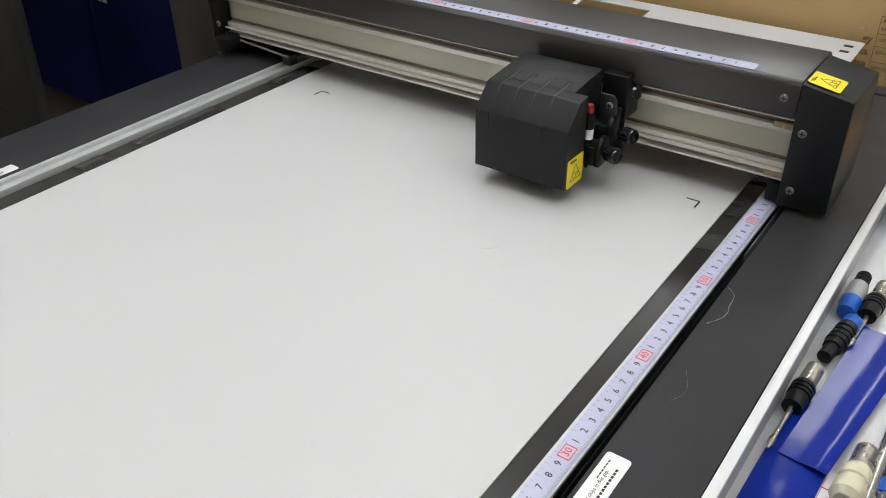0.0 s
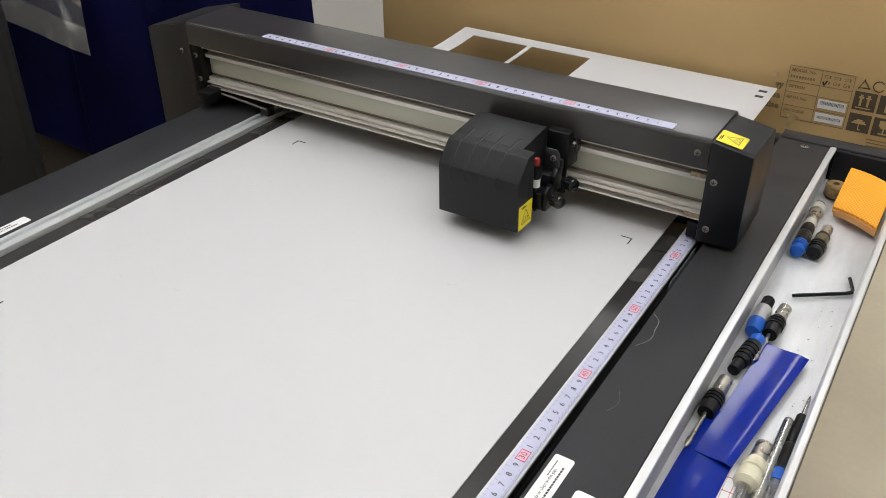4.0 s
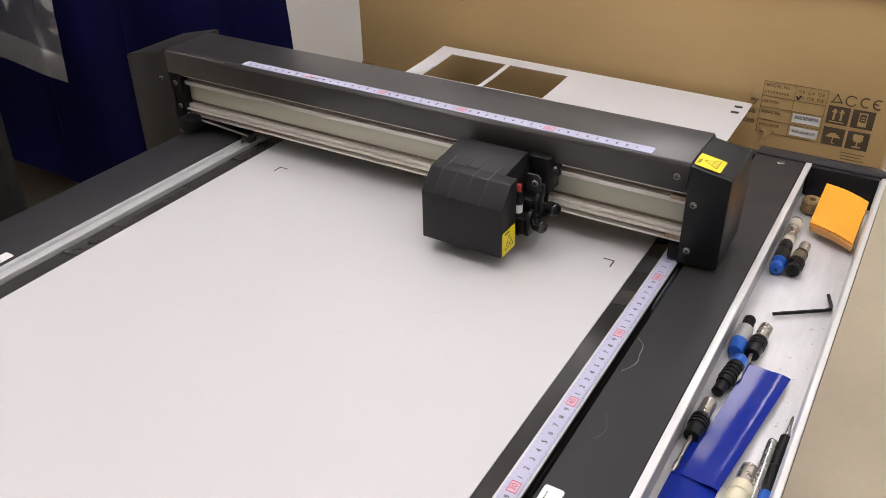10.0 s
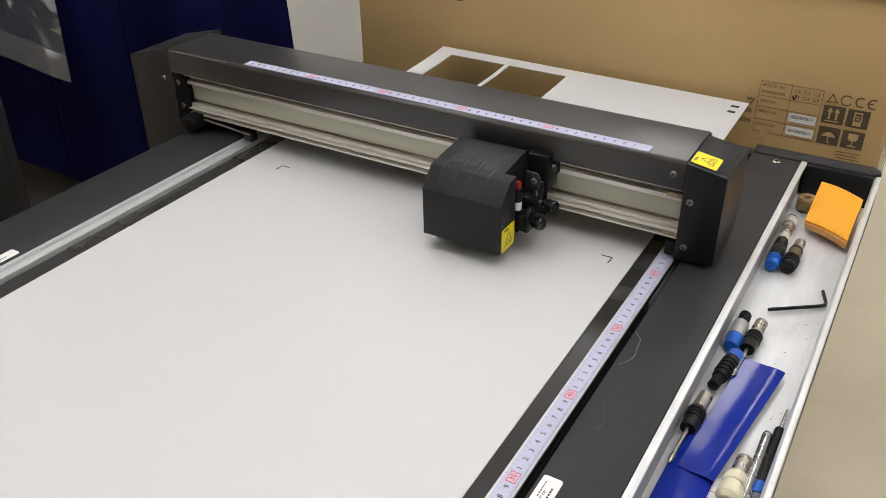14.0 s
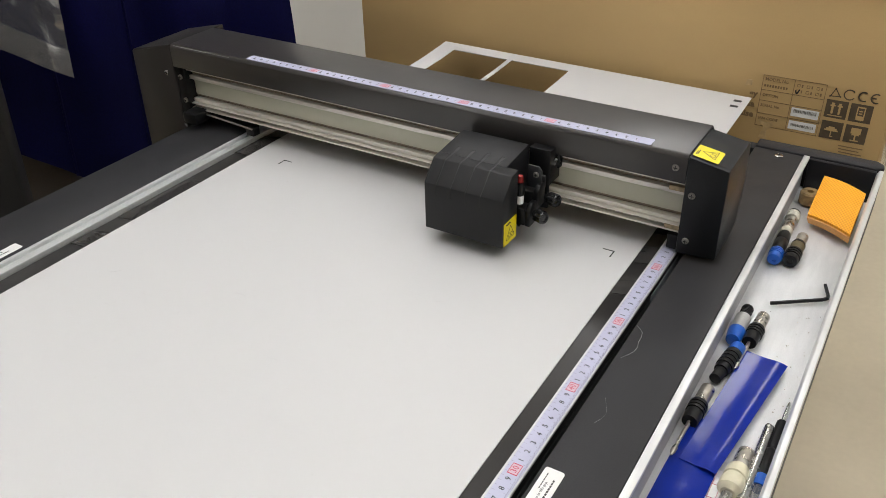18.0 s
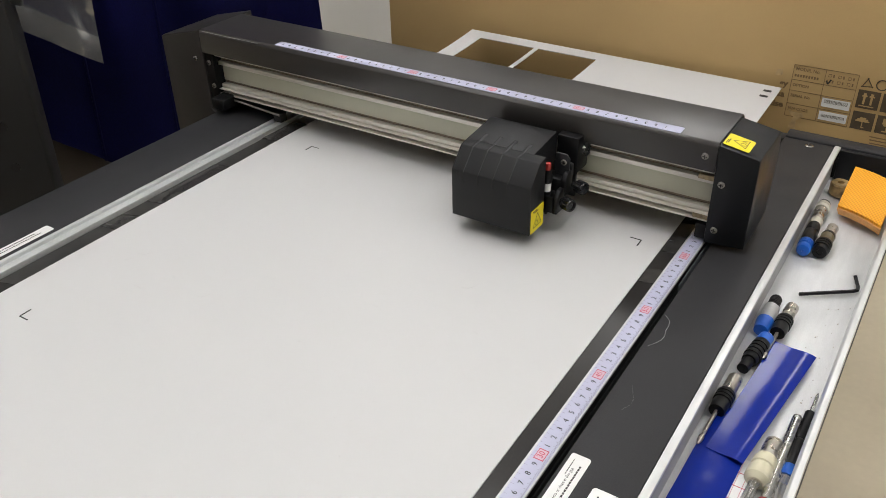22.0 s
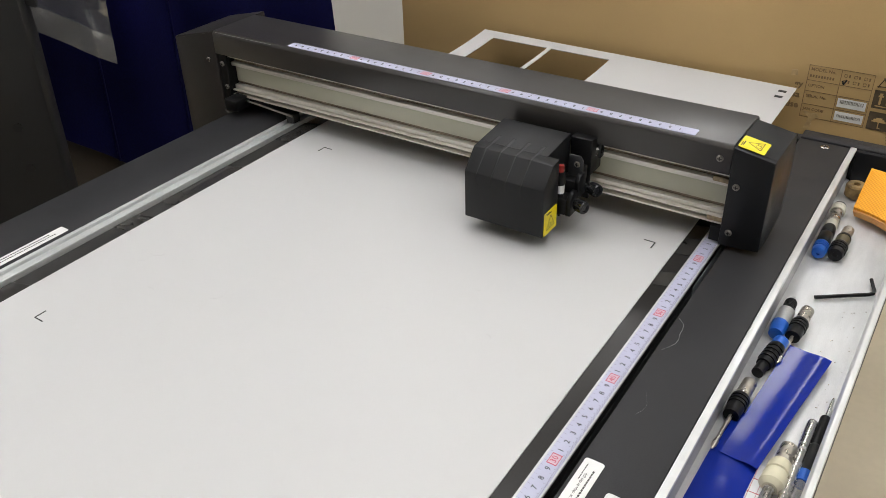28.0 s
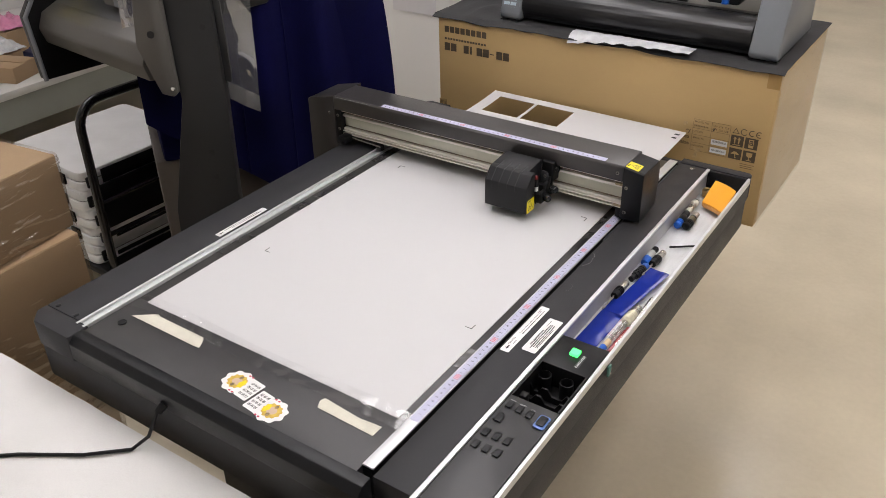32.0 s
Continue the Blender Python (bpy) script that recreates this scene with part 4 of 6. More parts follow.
    part("white_collar", bm_turned([(0.0330, 0.0042), (0.0418, 0.0042)], 18), M_LABEL, pen, "white collar", at=m)
    part("lower_collar", bm_turned([(0.0135, 0.0040), (0.0180, 0.0042)], 18), M_OFFWHITE, pen, at=m)
    part("red_cap", bm_turned([(0.0562, 0.0032), (0.0612, 0.0032), (0.0630, 0.0025), (0.0636, 0.0006)], 18), M_REDCAP, pen, "red cap", at=m)
    # sticker on the right cheek
    m = Matrix.Translation((HX1 + 0.0002, HY + 0.0155, 0.0250)) @ Matrix(((0, 0, 1), (1, 0, 0), (0, 1, 0))).to_4x4()
    warning(h, m, 0.0265, 0.0255, shell)


head()


# ---- the board on the bed ----
def board():
    xs = [-0.523, -0.494, -0.445, -0.397, -0.390, -0.342, -0.293, -0.20, -0.11, -0.0225]
    ys = [-0.008 + i * 0.0973 for i in range(11)] + [1.010, 1.055, 1.066, 1.078]
    b = bmesh.new()

    def z(x, y):
        lift = 0.0
        if y > 0.95:
            u = (y - 0.95) / 0.13
            lift = 0.006 * u * u * (0.5 - x * 1.4)
        return -0.0048 + lift
    g = {}
    for i, x in enumerate(xs):
        for j, y in enumerate(ys):
            xx = x - 0.0055 * y if i == len(xs) - 1 else x
            g[i, j] = b.verts.new((xx, y, z(x, y)))
    for i in range(len(xs) - 1):
        for j in range(len(ys) - 1):
            hole = ys[j] > 0.96 and ys[j + 1] < 1.056 and (i in (1, 2, 4, 5))
            if not hole:
                b.faces.new((g[i, j], g[i + 1, j], g[i + 1, j + 1], g[i, j + 1]))
    bmesh.ops.recalc_face_normals(b, faces=b.faces)
    bmesh.ops.solidify(b, geom=b.faces[:], thickness=0.0012)
    t = thing("white_board", (-0.27, 0.5, -0.004), "large smooth white card lying on the bed with two cut-out windows", "card")
    s = part("card", b, M_SHEET, t)
    # drawn corner marks
    for x, y, sx, sy in ((-0.0478, 0.6125, -1, -1), (-0.4745, 0.6125, 1, -1), (-0.4745, 0.2096, 1, 1), (-0.0455, 0.2096, -1, 1)):
        c = bmesh.new()
        bm_box(min(x, x + sx * 0.0115), max(x, x + sx * 0.0115), y - 0.0006, y + 0.0006, -0.0036, -0.0033, bm=c)
        bm_box(x - 0.0006, x + 0.0006, min(y, y + sy * 0.0115), max(y, y + sy * 0.0115), -0.0036, -0.0032, bm=c)
        part("corner_mark", c, M_INK, s, "thin black corner mark", smooth=False)
    # two small black registration bars at the far right
    for y in (1.059, 1.040):
        part("printed_bar", bm_box(-0.0478, -0.0372, y - 0.003, y + 0.0036, z(-0.04, y) + 0.0011, z(-0.04, y) + 0.0015), M_INK, s, "small black printed bar", smooth=False)
    # faint scuffs and specks
    rnd = random.Random(5)
    sc = bmesh.new()
    spots = [(-0.40, 0.30), (-0.34, 0.33), (-0.27, 0.30), (-0.19, 0.40), (-0.16, 0.44), (-0.46, 0.33), (-0.30, 0.38), (-0.21, 0.33), (-0.12, 0.38), (-0.36, 0.26)]
    for cx, cy in spots:
        for i in range(rnd.randint(1, 3)):
            x, y, a = cx + rnd.uniform(-0.02, 0.02), cy + rnd.uniform(-0.03, 0.03), rnd.uniform(-0.5, 2.2)
            ln = rnd.uniform(0.006, 0.020)
            pts = [(x + u * ln * math.cos(a + u), y + u * ln * math.sin(a + u), -0.0036) for u in (0, 0.33, 0.66, 1.0)]
            merge(sc, bm_tube(pts, rnd.uniform(0.00008, 0.00014), 4))
    for i in range(26):
        x, y = rnd.uniform(-0.5, -0.05), rnd.uniform(0.1, 0.58)
        r = rnd.uniform(0.0003, 0.0007)
        merge(sc, bm_turned([(-0.0037, r), (-0.0034, r * 0.7)], 6), Matrix.Translation((x, y, 0)))
    tagged(part("scuffs", sc, M_PENCIL, s, "faint grey scuffs and specks", smooth=False), kind="stuff")


board()


def bed_film():
    # wrinkled clear film along the near edge of the card, and patches in the side margins
    rnd = random.Random(8)

    def near(u, v):
        x = -0.556 + u * 0.556
        y = -0.030 + v * 0.036 + 0.003 * math.sin(9 * u)
        w = noise.noise(Vector((x * 42, y * 60, 0.3)))
        return (x, y, -0.0024 + 0.0009 * w + 0.0004 * noise.noise(Vector((x * 90 + y * 60, y * 40, 2))))
    t = thing("clear_film", (-0.28, -0.01, -0.003), "wrinkled strip of clear plastic film over the card's near edge", "film")
    part("film", bm_grid(160, 14, near), M_FILM, t)

    # grey scraps of film left in the margins
    for x0, x1, y0, y1 in ((-0.0262, -0.0100, 0.668, 0.690), (-0.0255, -0.0100, 0.605, 0.640), (-0.0255, -0.0100, 0.545, 0.572), (-0.5455, -0.5240, 0.352, 0.385), (-0.5455, -0.5240, 0.415, 0.520),
                           (-0.5455, -0.5240, 0.60, 0.66), (-0.5455, -0.5240, 0.16, 0.235), (-0.0245, -0.0100, 0.12, 0.17)):
        t = thing("film_scrap", (x0, y0, -0.0052), "dull grey scrap of film stuck in the bed margin", "film", "film scraps")
        k = rnd.uniform(0, 9)
        part("scrap", bm_grid(8, 14, lambda u, v: (x0 + u * (x1 - x0), y0 + v * (y1 - y0) + 0.004 * u - 0.003 * (1 - u) * v, -0.0047 + 0.00035 * noise.noise(Vector((u * 1.3 + k, v * (y1 - y0) * 120, k)))), -0.0004), M_SCRAP, t)
    # masking tape
    for pts in ([(-0.514, -0.046), (-0.480, -0.021), (-0.473, -0.024), (-0.374, -0.025), (-0.366, -0.035), (-0.361, -0.046), (-0.372, -0.047)],
                [(-0.129, -0.030), (-0.132, -0.038), (-0.126, -0.050), (-0.030, -0.053), (-0.030, -0.033), (-0.066, -0.036)]):
        t = thing("masking_tape", (pts[0][0], pts[0][1], -0.004), "torn piece of beige masking tape stuck to the plate", "tape", "tape pieces")
        part("tape", bm_prism(pts, "z", -0.0038, -0.0030, 0.0002, 1), M_TAPE, t)
    # thumb screw in the plate
    t = thing("plate_screw", (-0.511, -0.066, -0.004), "black screw cap in the near plate", "screw")
    part("cap", bm_turned([(-0.0039, 0.0070), (-0.0022, 0.0070), (-0.0018, 0.0060), (-0.0026, 0.0052), (-0.0026, 0.0005)], 20), M_BLACK, t, at=pose(-0.511, -0.066, 0))
    # die-cut sticker pair, drawn as plain shapes
    for cx, cy, rz in ((-0.245, -0.071, 0), (-0.185, -0.087, 180)):
        m = pose(cx, cy, -0.0037, 0, 0, rz - 6)
        t = thing("die_cut_sticker", (cx, cy, -0.0037), "white die-cut sticker with a gold blot and bars of print", "sticker", "stickers")
        out = []
        for i in range(48):
            a = 2 * math.pi * i / 48
            r = 0.0235 + 0.0016 * math.sin(9 * a)
            out.append((-0.010 + r * math.cos(a) * 1.05, r * math.sin(a) * 0.92))
        part("backing", bm_prism(out, "z", 0, 0.0003), M_LABEL, t, at=m, smooth=False)
        part("text_backing", bm_prism(rounded(0.004, 0.0285, -0.020, 0.018, 0.002), "z", 0.00005, 0.00036), M_LABEL, t, at=m, smooth=False)
        out = []
        for i in range(40):
            a = 2 * math.pi * i / 40
            r = 0.0150 + 0.0012 * math.sin(11 * a)
            out.append((-0.012 + r * math.cos(a), r * math.sin(a) * 0.9))
        part("gold_blot", bm_prism(out, "z", 0.0004, 0.0005), M_GOLD, t, "gold printed blot", at=m, smooth=False)
        part("beige_blot", bm_prism([(-0.012 + 0.008 * math.cos(a / 10 * math.pi), 0.007 * math.sin(a / 10 * math.pi)) for a in range(20)], "z", 0.0005, 0.0006), M_BEIGE, t, at=m, smooth=False)
        part("yellow_wedge", bm_prism([(-0.004, -0.0085), (0.002, -0.0065), (0.002, 0.0065), (-0.004, 0.0085), (-0.0075, 0.0)], "z", 0.0006, 0.0007), M_YELLOW, t, "yellow printed wedge", at=m, smooth=False)
        for sx in (-1, 1):
            part("brown_blot", bm_prism([(-0.0125 + 0.0030 * math.cos(a / 6 * math.pi), sx * 0.0085 + 0.0036 * math.sin(a / 6 * math.pi)) for a in range(12)], "z", 0.00061, 0.00068), M_BROWN, t, "brown printed blot", at=m, smooth=False)
        for i in range(4):
            part("red_dot", bm_prism([(-0.006 + (i % 2) * 0.006 + 0.002 * math.cos(a / 6 * math.pi), (0.0185 if i < 2 else -0.0185) + 0.0016 * math.sin(a / 6 * math.pi)) for a in range(12)], "z", 0.0004, 0.0005), M_RED, t, at=m, smooth=False)
        bars = bmesh.new()
        for row in range(3):
            for i in range(4):
                x, y = 0.0085 + row * 0.0062, -0.0155 + i * 0.0076
                for q in range(3):
                    bm_box(x + 0.0017 * q, x + 0.0017 * q + 0.0007, y + 0.0004 * ((i + q) % 3), y + 0.0054 - 0.0008 * ((i + row + q) % 2), 0.00037, 0.0005, bm=bars)
                bm_box(x, x + 0.0042, y + 0.0012 + 0.0012 * ((i + row) % 3), y + 0.0019 + 0.0012 * ((i + row) % 3), 0.00037, 0.00051, bm=bars)
        part("print_bars", bars, M_INK, t, "dark bars of print", at=m, smooth=False)


bed_film()


# ---- tools in the tray ----
TZ = -0.0385


def tool(name, a, b, stack, label, category, group="tools in the tray", r=0.0075):
    """A slim turned tool lying from a to b: stack of (part, from, to, profile radii, material) along its length in metres."""
    r *= 0.90 if name == "blade_holder" else 1.0
    m = along((a[0], a[1], TZ + r), (b[0], b[1], TZ + r * 0.9))
    t = thing(name, label=label, category=category, group=group, at=m)
    k = 0.90 if name == "blade_holder" else 1.0
    for pn, prof, mt, lb in stack:
        part(pn, bm_turned([(a_, r_ * k) for a_, r_ in prof], 22, "x"), mt, t, lb, at=m)
    return t


def knurl(x0, x1, r, n=5):
    out = []
    for i in range(n):
        u, v = x0 + (x1 - x0) * i / n, x0 + (x1 - x0) * (i + 0.6) / n
        out += [(u, r), (v, r), (v + 0.0002, r * 0.88), (x0 + (x1 - x0) * (i + 1) / n - 0.0002, r * 0.88)]
    return out


def tray_tools():
    tool("blade_holder", (0.0855, 0.832), (0.0875, 0.712), [
        ("black_end", [(0, 0.0050), (0.0010, 0.0074), (0.0045, 0.0080)], M_BLACK, "black end ring"),
        ("cream_end", [(0.0047, 0.0082), (0.0095, 0.0084), (0.0100, 0.0080), (0.0106, 0.0084), (0.0165, 0.0084), (0.0170, 0.0078)], M_CREAMWHITE, "cream-white collar"),
        ("steel_barrel", [(0.0172, 0.0072), (0.024, 0.0072), (0.0244, 0.0068), (0.0252, 0.0072), (0.036, 0.0072), (0.0364, 0.0066), (0.042, 0.0066)], M_HOLDER, "banded steel barrel"),
        ("cream_ring", [(0.0422, 0.0066), (0.0440, 0.0074), (0.0520, 0.0074), (0.0530, 0.0068)], M_CREAMWHITE, "cream-white ring"),
        ("black_body", [(0.0532, 0.0066), (0.058, 0.0076), (0.068, 0.0078), (0.070, 0.0070), (0.0715, 0.0080), (0.090, 0.0080), (0.092, 0.0076)], M_BLACK, "black grooved body"),
        ("blue_cap", [(0.0922, 0.0078), *knurl(0.0935, 0.1030, 0.0084, 3), (0.1050, 0.0082), (0.1100, 0.0072), (0.1112, 0.0050), (0.1113, 0.0016), (0.1100, 0.0014)], M_BLUECAP, "bright blue cap")],
        "white and black blade holder with a blue cap, in the tray", "blade holder", r=0.0085)
    tool("blade_holder", (0.1045, 0.784), (0.1025, 0.724), [
        ("steel_end", [(0, 0.0048), (0.002, 0.0064), (0.019, 0.0064)], M_HOLDER, "dull steel end"),
        ("dark_ring", [(0.0192, 0.0074), (0.0215, 0.0080), (0.0235, 0.0080)], M_BLACK, ""),
        ("olive_band", [(0.0237, 0.0078), (0.0360, 0.0078)], M_OLIVE, "olive-brown band"),
        ("black_foot", [(0.0362, 0.0080), (0.0385, 0.0092), *knurl(0.0395, 0.0520, 0.0094, 3), (0.0540, 0.0090), (0.058, 0.0080), (0.058, 0.0034), (0.0572, 0.0030)], M_BLACK, "black ribbed foot")],
        "short dull-metal blade holder with a black foot, in the tray", "blade holder", r=0.009)
    tool("blade_holder", (0.0865, 0.622), (0.0865, 0.562), [
        ("black_end", [(0, 0.0040), (0.001, 0.0058), *knurl(0.002, 0.016, 0.0062, 6), (0.018, 0.0062)], M_BLACK, "black ribbed end"),
        ("silver_barrel", [(0.0182, 0.0080), (0.040, 0.0080)], M_SILVERPLAS, "silver-grey barrel with faint print"),
        ("blue_collar", [(0.0402, 0.0086), (0.046, 0.0086), (0.056, 0.0070), (0.0565, 0.004)], M_BLUECAP, "bright blue collar")],
        "silver blade holder with blue collar and black end, in the tray", "blade holder", r=0.0085)
    for a, b in (((0.1025, 0.616), (0.0985, 0.524)), ((0.0865, 0.490), (0.0835, 0.402))):
        tool("blade_holder", a, b, [
            ("steel_end", [(0, 0.0050), (0.001, 0.0066), (0.022, 0.0066)], M_HOLDER, "bright steel end"),
            ("black_body", [(0.0222, 0.0078), *knurl(0.024, 0.036, 0.0086, 3), (0.037, 0.0078), (0.047, 0.0072)], M_BLACK, "black grooved body"),
            ("needle", [(0.0472, 0.0019), (0.078, 0.0016), (0.080, 0.0024), (0.085, 0.0024), (0.089, 0.0008)], M_HOLDER, "thin steel shaft")],
            "steel and black blade holder with a thin shaft, in the tray", "blade holder", r=0.0085)
    tool("blade_holder", (0.0945, 0.560), (0.0875, 0.503), [
        ("blue_end", [(0, 0.0050), (0.003, 0.0074), (0.013, 0.0080)], M_BLUECAP, "bright blue end"),
        ("black_body", [(0.0132, 0.0078), *knurl(0.016, 0.038, 0.0084, 4), (0.042, 0.0072)], M_BLACK, "black grooved body"),
        ("black_tip", [(0.0422, 0.0056), (0.055, 0.0056), (0.0555, 0.0030)], M_BLACK, "")],
        "black blade holder with a blue end, lying in the tray", "blade holder", r=0.0085)
    t = tool("plunger_tool", (0.1335, 0.430), (0.1275, 0.292), [
        ("steel_end", [(0, 0.0050), (0.001, 0.0068), (0.020, 0.0068)], M_HOLDER, "bright steel end"),
        ("cream_collar", [(0.0202, 0.0078), (0.024, 0.0088), (0.030, 0.0088), (0.031, 0.0078), (0.034, 0.0078), (0.035, 0.0092), (0.044, 0.0092), (0.048, 0.0056)], M_CREAM, "cream plastic collar"),
        ("clear_tube", [(0.0482, 0.0042), (0.105, 0.0042)], M_CLEARPLASTIC, "clear plastic tube"),
        ("rod", [(0.0482, 0.0018), (0.104, 0.0018)], M_STEEL, ""),
        ("wooden_end", [(0.1052, 0.0050), (0.122, 0.0050)], M_WOOD, "pale wooden end"),
        ("blue_cap", [(0.1222, 0.0054), (0.134, 0.0054), (0.1345, 0.003)], M_BLUECAP, "blue cap")],
        "clear tube tool with cream collar and blue cap, in the tray", "hand tool", r=0.0095)
    tool("screwdriver", (0.1415, 0.470), (0.1425, 0.292), [
        ("shaft", [(0, 0.0016), (0.002, 0.0036), (0.005, 0.0040), (0.100, 0.0040)], M_STEEL, "bright steel shaft"),
        ("neck", [(0.1002, 0.0050), (0.112, 0.0050)], M_REDCAP, "red neck"),
        ("core", [(0.1122, 0.0062), (0.168, 0.0066), (0.170, 0.0050)], M_REDHANDLE, "red core of the handle"),
        ("handle", [(0.1060, 0.0050), (0.112, 0.0072), (0.165, 0.0076), (0.174, 0.0068), (0.176, 0.003)], M_CLEARPLASTIC, "clear plastic handle")],
        "steel screwdriver with a clear and red handle, in the tray", "screwdriver", r=0.008)
    tool("screwdriver", (0.1490, 0.508), (0.1490, 0.345), [
        ("tip", [(0, 0.0006), (0.004, 0.0014), (0.025, 0.0018)], M_STEEL, "thin steel tip"),
        ("grip", [(0.0252, 0.0022), (0.028, 0.0042), (0.060, 0.0044), (0.062, 0.0036), (0.066, 0.0052), (0.094, 0.0054)], M_BLACK, "black grip"),
        ("blue_ring", [(0.0942, 0.0057), (0.106, 0.0057)], M_BLUECAP, "blue ring"),
        ("clear_end", [(0.1062, 0.0050), (0.150, 0.0052), (0.156, 0.004), (0.157, 0.002)], M_CLEARPLASTIC, "clear end")],
        "small black screwdriver with a blue ring, in the tray", "screwdriver", r=0.0055)
    # hex key
    t = thing("hex_key", (0.125, 0.667, TZ), "bent black hex key lying in the tray", "hex key", "tools in the tray")
    part("bar", bm_tube([(0.1020, 0.6485, TZ + 0.0022), (0.1440, 0.6790, TZ + 0.0022), (0.1480, 0.6830, TZ + 0.0024), (0.1480, 0.6880, TZ + 0.0026), (0.1420, 0.7060, TZ + 0.0030)], 0.0018, 6), M_BLACK, t)

    # blue vinyl offcuts, one over the other
    def upper(u, v):
        x = (1 - v) * ((1 - u) * 0.0895 + u * 0.1010) + v * ((1 - u) * 0.1185 + u * 0.1375)
        y = (1 - u) * (0.403 - 0.004 * v) + u * (0.560 - 0.006 * v)
        return (x, y, TZ + 0.0048 + 0.0019 * math.exp(-((v - 0.80) / 0.26) ** 2) + 0.0004 * noise.noise(Vector((x * 40, y * 30, 1))) * (1 - u))

    def lower(u, v):
        x = (1 - v) * ((1 - u) * 0.0790 + u * 0.0830) + v * ((1 - u) * 0.1150 + u * 0.1190)
        y = (1 - u) * (0.272 + 0.004 * v) + u * 0.456
        return (x, y, TZ + 0.0018 + 0.0020 * math.sin(math.pi * v) + 0.0006 * noise.noise(Vector((x * 50, y * 40, 4))))
    for nm, f in (("upper", upper), ("lower", lower)):
        t = thing("vinyl_offcut", (0.105, 0.47 if nm == "upper" else 0.34, TZ), "curved glossy royal-blue vinyl offcut in the tray", "vinyl sheet", "vinyl offcuts")
        part("sheet", bm_grid(40, 32, f, 0.0003), M_VINYL, t)
    t = thing("paper_slip", (0.122, 0.385, TZ), "white paper slip with thin red lines under the vinyl", "paper")
    s = part("paper", bm_box(0.100, 0.1275, 0.345, 0.410, TZ + 0.0003, TZ + 0.0007), M_LABEL, t)
    ln = bmesh.new()
    for i in range(4):
        bm_box(0.104, 0.127, 0.352 + i * 0.014, 0.3526 + i * 0.014, TZ + 0.0007, TZ + 0.00082, bm=ln)
        bm_box(0.106 + i * 0.006, 0.1063 + i * 0.006, 0.348, 0.408, TZ + 0.0007, TZ + 0.00081, bm=ln)
    part("red_lines", ln, M_RED, s, smooth=False)

    # orange squeegee leaning in the far end of the tray
    def top(u, v):
        x = 0.1000 + 0.002 * u + 0.048 * v
        y = 0.821 + 0.066 * u - 0.0245 * v
        return (x, y, -0.0225 + 0.019 * u + 0.0022 * math.sin(math.pi * v) + 0.0008 * math.sin(math.pi * u))
    t = thing("squeegee", (0.12, 0.85, TZ), "bright orange felt squeegee pad with a pale edge, in the tray", "squeegee")
    part("pad", bm_grid(12, 12, top, -0.0035), M_ORANGE, t, "bright orange top")
    part("core", bm_grid(10, 10, lambda u, v: Vector(top(u, v)) - Vector((0, 0.0006, 0.0040)), -0.0085), M_ORANGEDGE, t, "pale orange layered edge")
    t = thing("tape_core", (0.0905, 0.882, TZ), "small brown roll of tape standing in the tray", "tape roll")
    part("roll", bm_turned([(TZ, 0.0090), (TZ + 0.002, 0.0112), (TZ + 0.014, 0.0112), (TZ + 0.016, 0.0098), (TZ + 0.016, 0.0040), (TZ + 0.012, 0.0036)], 24), M_BROWN, t, at=pose(0.0925, 0.878, 0))


    # dark flecks on the tray floor
    t = thing("tray_flecks", (0.14, 0.5, -0.04), "tiny dark flecks and dents on the tray's floor", "flecks", kind="stuff")
    rnd = random.Random(21)
    fl = bmesh.new()
    for i in range(60):
        x, y, r = rnd.uniform(0.128, 0.150) if i < 42 else rnd.uniform(0.085, 0.15), rnd.uniform(0.30, 0.66), rnd.uniform(0.0002, 0.0007)
        merge(fl, bm_turned([(-0.0400, r), (-0.0397, r * 0.6)], 6), pose(x, y, 0, 0, 0, rnd.uniform(0, 180)) @ Matrix.Diagonal((rnd.uniform(0.6, 1.8), 1, 1, 1)))
    part("flecks", fl, M_HOLDER, t, smooth=False)


tray_tools()


# ---- the big carton behind the bed ----
CX0, CX1, CY, CZ1 = -0.704, 0.146, 1.0955, 0.160


